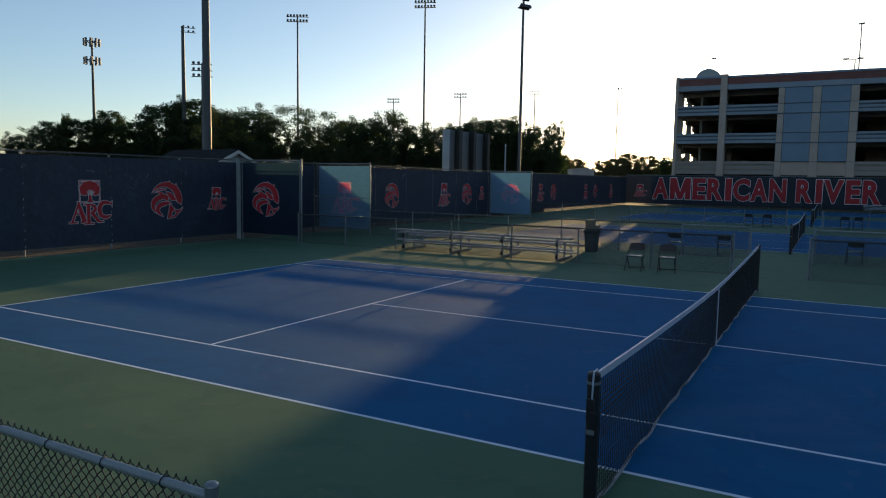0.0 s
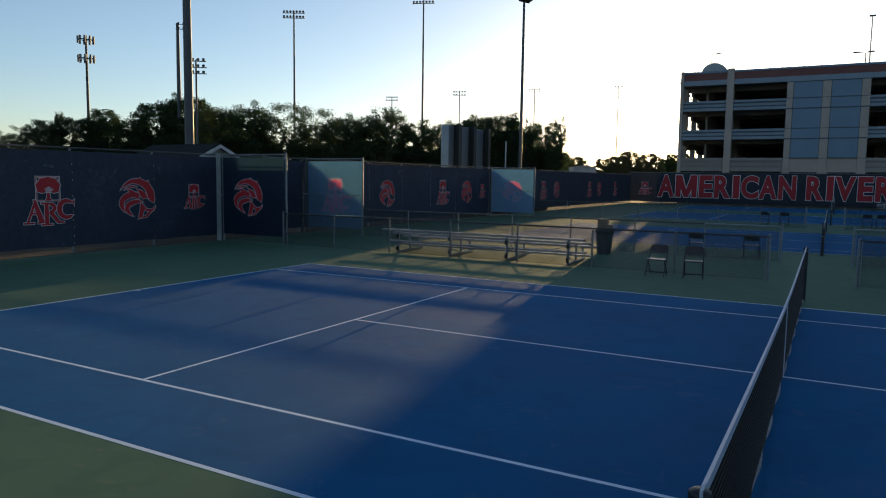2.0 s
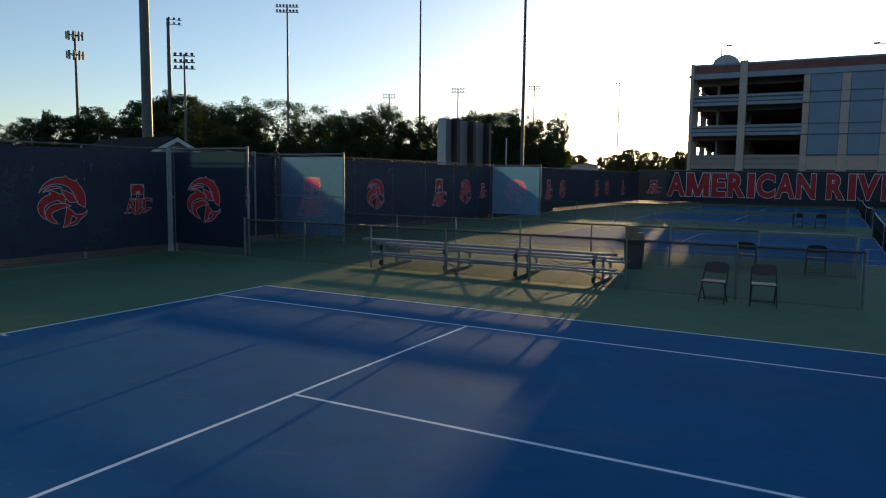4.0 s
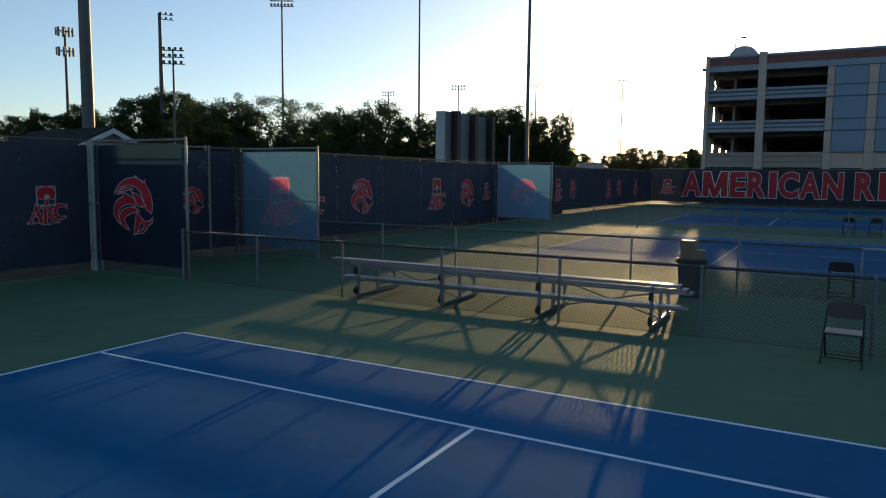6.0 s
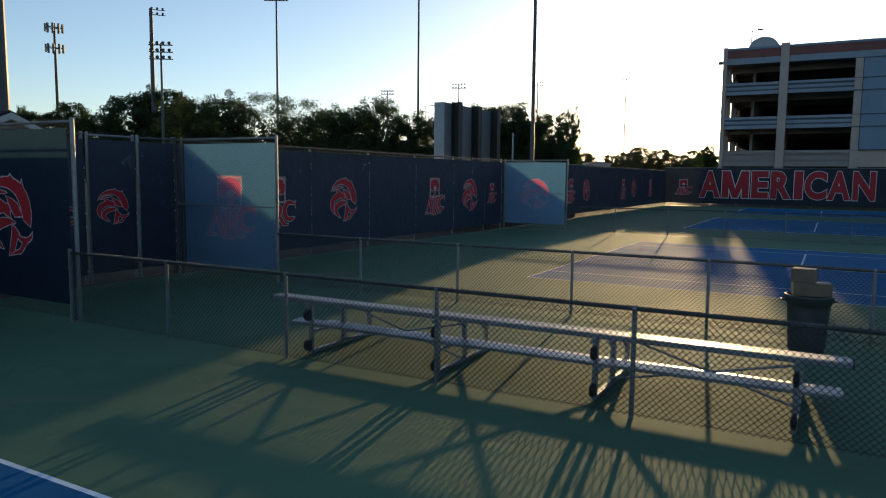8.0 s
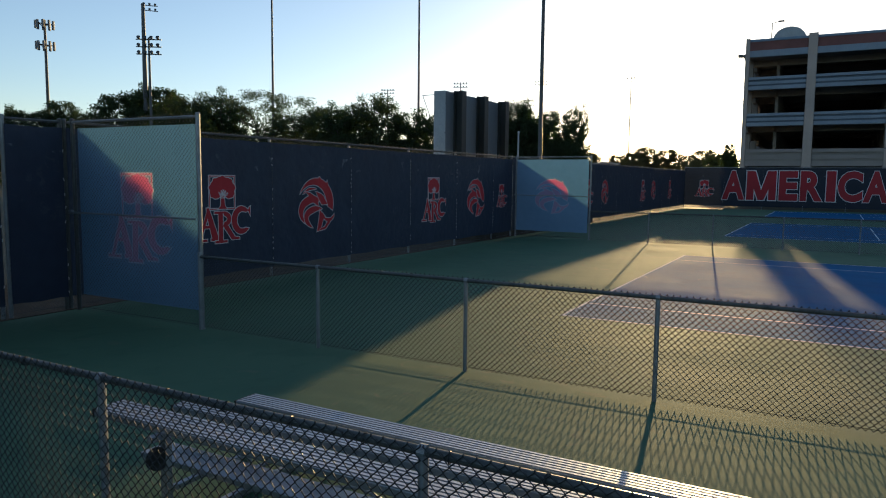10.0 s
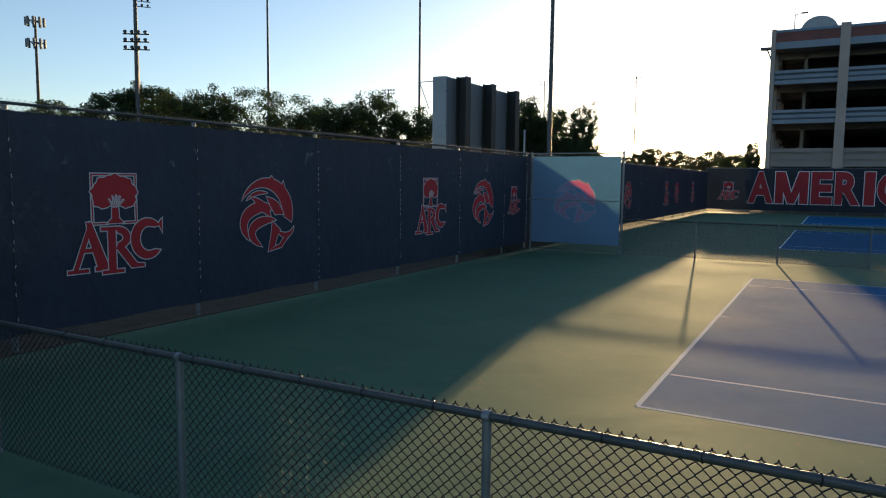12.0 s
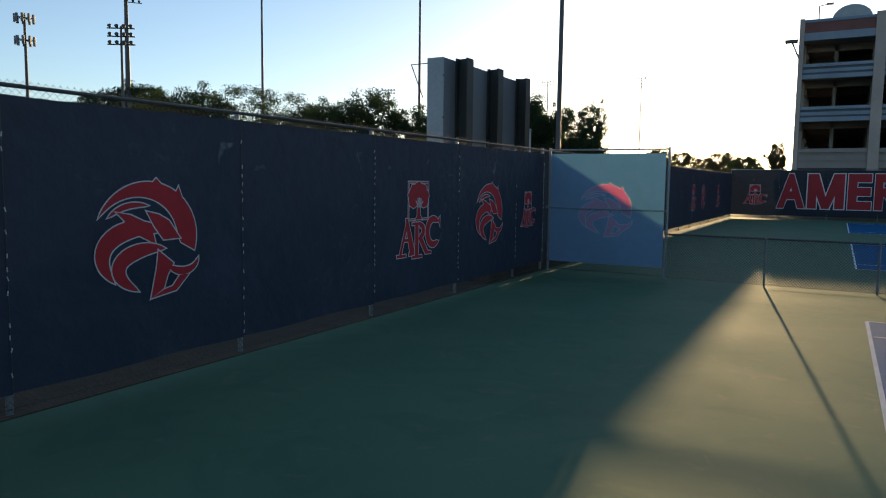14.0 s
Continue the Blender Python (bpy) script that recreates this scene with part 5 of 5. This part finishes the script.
# ---- trees ----
def tree_meshes(seed, height=14.0, radius=5.2, leaves=5200, leaf=0.34, open_crown=0.0, narrow=1.0, bare=0.0):
    rnd = random.Random(seed)
    b = B()
    clear = height * rnd.uniform(0.16, 0.24)
    tube(b, (0, 0, -0.3), (0, 0, clear), 0.36, 0.27, 9)
    tips = []

    def limb(p, d, length, r, depth):
        n = 3
        q = Vector(p)
        for k in range(n):
            d = (d + Vector((rnd.uniform(-0.25, 0.25), rnd.uniform(-0.25, 0.25), rnd.uniform(-0.05, 0.18)))).normalized()
            e = q + d * length / n
            tube(b, q, e, r * (1 - 0.25 * k / n), r * (1 - 0.25 * (k + 1) / n), 6, caps=False)
            q = e
            if depth > 0:
                tips.append((q.copy(), depth))
            if depth < 2 and (k or depth):
                for _ in range(2 if depth == 0 else 1):
                    side = Vector((rnd.uniform(-1, 1), rnd.uniform(-1, 1), rnd.uniform(-0.25, 0.7))).normalized()
                    limb(q, (d * 0.5 + side).normalized(), length * 0.62, r * 0.5, depth + 1)
        tips.append((q.copy(), depth))

    nl = 8
    for i in range(nl):
        a = 2 * math.pi * i / nl + rnd.uniform(-0.3, 0.3)
        up = rnd.uniform(0.35, 1.3)
        limb((0, 0, clear * rnd.uniform(0.8, 1.0)), Vector((math.cos(a), math.sin(a), up)).normalized(), height * 0.30 * rnd.uniform(0.75, 1.05), 0.17, 0)
    limb((0, 0, clear), Vector((0, 0, 1)), height * 0.46, 0.2, 0)
    top = max(q.z for q, _ in tips)
    for v in b.verts:
        if v.co.z > clear:
            v.co.z = clear + (v.co.z - clear) * min(1.0, (height * 0.93 - clear) / (top - clear))
    wood = bpy.data.meshes.new("trunk")
    b.to_mesh(wood)
    b.free()
    # crown: clumps of small leaves round the branch tips and over the crown's shell
    pts = []
    for q, depth in tips:
        if q.z > clear * 1.05:
            pts.append((q, 0.8 + 0.35 * rnd.random()))
    for _ in range(260):
        a, t = rnd.uniform(0, 2 * math.pi), rnd.random()
        rr = radius * narrow * (math.sin(math.pi * (0.12 + 0.80 * t)) ** 0.65) * rnd.uniform(0.55, 1.0)
        pts.append((Vector((rr * math.cos(a), rr * math.sin(a), clear * 0.9 + (height - clear * 0.9) * t)), rnd.uniform(0.7, 1.35)))
    keep = [p for p in pts if rnd.random() > open_crown]
    r = np.random.RandomState(seed)
    per = max(8, leaves // len(keep))
    C = np.concatenate([np.array(p)[None] + np.clip(r.normal(0, 0.44, (per, 3)), -0.66, 0.66) * s * [1, 1, 0.75] for p, s in keep])
    C = C[(C[:, 2] > clear * 0.7)]
    C = C[r.uniform(size=len(C)) > bare * np.clip(1.5 - 1.9 * C[:, 2] / height, 0, 1)]
    hmax = np.sort(C[:, 2])[-6]
    C[:, 2] *= height / hmax
    C[:, :2] *= min(1.0, radius * narrow * 1.1 / np.percentile(np.hypot(C[:, 0], C[:, 1]), 98))
    n = len(C)
    u = r.normal(size=(n, 3))
    u /= np.linalg.norm(u, axis=1)[:, None]
    v = np.cross(u, r.normal(size=(n, 3)))
    v /= np.linalg.norm(v, axis=1)[:, None]
    mid = np.array([0, 0, clear + (height - clear) * 0.48])
    deep = np.linalg.norm((C - mid) / [radius * narrow, radius * narrow, (height - clear) * 0.52], axis=1)[:, None]
    L = leaf * r.uniform(0.6, 1.25, (n, 1)) * np.clip(2.2 - 1.7 * deep, 0.8, 1.7)
    V = np.stack([C - u * L * 0.55, C + u * L * 0.35 + v * L * 0.36, C + u * L * 0.35 - v * L * 0.36], 1).reshape(-1, 3)
    me = bpy.data.meshes.new("crown")
    me.from_pydata(V.tolist(), [], np.arange(3 * n).reshape(-1, 3).tolist())
    return wood, me


KINDS = [tree_meshes(3, 14, 5.2, 62000, 0.34, 0.03), tree_meshes(11, 14, 4.9, 40000, 0.30, 0.30, 1.0, 0.85), tree_meshes(23, 14, 5.0, 46000, 0.31, 0.20, 1.0, 0.7), tree_meshes(31, 14, 4.4, 56000, 0.33, 0.03), tree_meshes(47, 14, 5.1, 30000, 0.28, 0.38, 1.0, 0.85), tree_meshes(59, 14, 6.4, 40000, 0.42, 0.0)]
for i, (w, c) in enumerate(KINDS):
    w.materials.append(M["bark"])
    c.materials.append(LEAF[(0, 1, 0, 0, 1, 2)[i]])
# tall trees beyond the west fence: x, y, height, kind, turn
TREES_WEST = [
    (-152, 66, 10.5, 4, 0), (-146.2, 74.8, 10.8, 2, 1), (-151.3, 83.8, 13.9, 1, 2), (-152.4, 91.2, 15.9, 0, 3), (-148.7, 97.6, 17.4, 3, 4),
    (-141.2, 98.4, 15.5, 2, 5), (-137.4, 103.2, 20.0, 0, 6), (-132.9, 108.4, 21.6, 0, 1), (-124.9, 109.6, 18.4, 2, 2), (-128, 117, 15.0, 0, 4),
]
# the row behind the scoreboard: x, y, height, kind, turn
TREES_MID = [
    (-96.5, 83.0, 14.5, 1, 0), (-92.2, 85.8, 15.6, 2, 3), (-87.0, 90.5, 15.7, 4, 5), (-83.5, 93.5, 15.0, 4, 1), (-80.0, 95.0, 13.0, 1, 2),
    (-76.0, 93.0, 13.0, 1, 4), (-71.5, 92.5, 13.4, 2, 1), (-67.4, 92.9, 14.4, 1, 3), (-63.2, 95.5, 12.7, 2, 5), (-58.9, 98.0, 11.8, 1, 6),
    (-55.2, 97.0, 12.3, 0, 2), (-51.5, 96.2, 13.2, 0, 0), (-48.1, 97.9, 13.5, 0, 5), (-44.6, 96.0, 11.0, 6, 3), (-42.0, 97.0, 12.1, 6, 1), (-40.3, 99.0, 9.4, 6, 5),
    (-38.9, 98.0, 12.5, 6, 4), (-46.5, 104, 11.0, 0, 2), (-17.0, 79.0, 5.9, 6, 2),
]
# dry trees on the horizon: x, y, height, kind, turn
TREES_FAR = [
    (-62.0, 178.2, 9.0, 5, 1), (-70, 190, 10.5, 5, 3), (-58.0, 205.0, 10.0, 5, 2), (-56.9, 216.2, 12.0, 5, 5), (-64.5, 214.1, 9.6, 5, 4),
    (-50.0, 214, 11.2, 5, 1), (-44.0, 212, 9.5, 5, 3), (-39.0, 205, 10.6, 5, 0), (-76, 214, 9.2, 5, 6), (-86, 220, 9.6, 5, 2),
    (-33.0, 200.0, 9.0, 5, 4), (-25.5, 135.0, 7.0, 1, 2),
]
for x, y, h, k, turn in TREES_WEST + TREES_MID + TREES_FAR:
    t = thing("tree", (x, y, -0.06), turn * 51.0, "broad leafy tree with an uneven crown against the evening sky" if k not in (4, 6) else "sparse leafy tree with open branches against the evening sky" if k == 4 else "slim leafy tree with a ragged pointed crown", "tree", "trees behind the courts")
    s = h / 14.0
    t.scale = (s * (0.50 if k == 6 else 1.0 if h > 9 else 1.25),) * 2 + (s,)
    for nm, me in zip(("trunk", "crown"), KINDS[(0, 2, 3)[turn % 3] if k == 6 else k]):
        o = new(nm, me)
        o.parent = t

# low scrub that closes the gaps under the crowns
r = np.random.RandomState(5)
n = 46000
run = r.uniform(0, 1, n)
top = 4.3 + 0.9 * np.sin(run * 61) + 0.7 * np.sin(run * 149 + 1) + 0.4 * np.sin(run * 331)
C = np.stack([-150 + 112 * run + r.normal(0, 0.5, n), 84 + 24 * np.clip(run * 3.0, 0, 1) + r.normal(0, 1.4, n), np.clip(top, 2.6, 6.4) * r.uniform(0, 1, n) ** 0.7 - 0.06], 1)
u, v = r.normal(size=(n, 3)), r.normal(size=(n, 3))
u /= np.linalg.norm(u, axis=1)[:, None]
v = np.cross(u, v)
v /= np.linalg.norm(v, axis=1)[:, None]
L = r.uniform(0.25, 0.6, (n, 1))
V = np.stack([C - u * L * 0.55, C + u * L * 0.35 + v * L * 0.36, C + u * L * 0.35 - v * L * 0.36], 1).reshape(-1, 3)
me = bpy.data.meshes.new("scrub")
me.from_pydata(V.tolist(), [], np.arange(3 * n).reshape(-1, 3).tolist())
tagged(link_mesh("scrub", me, LEAF[0]), "dark scrub growing under the trees behind the courts", "scrub", kind="stuff")
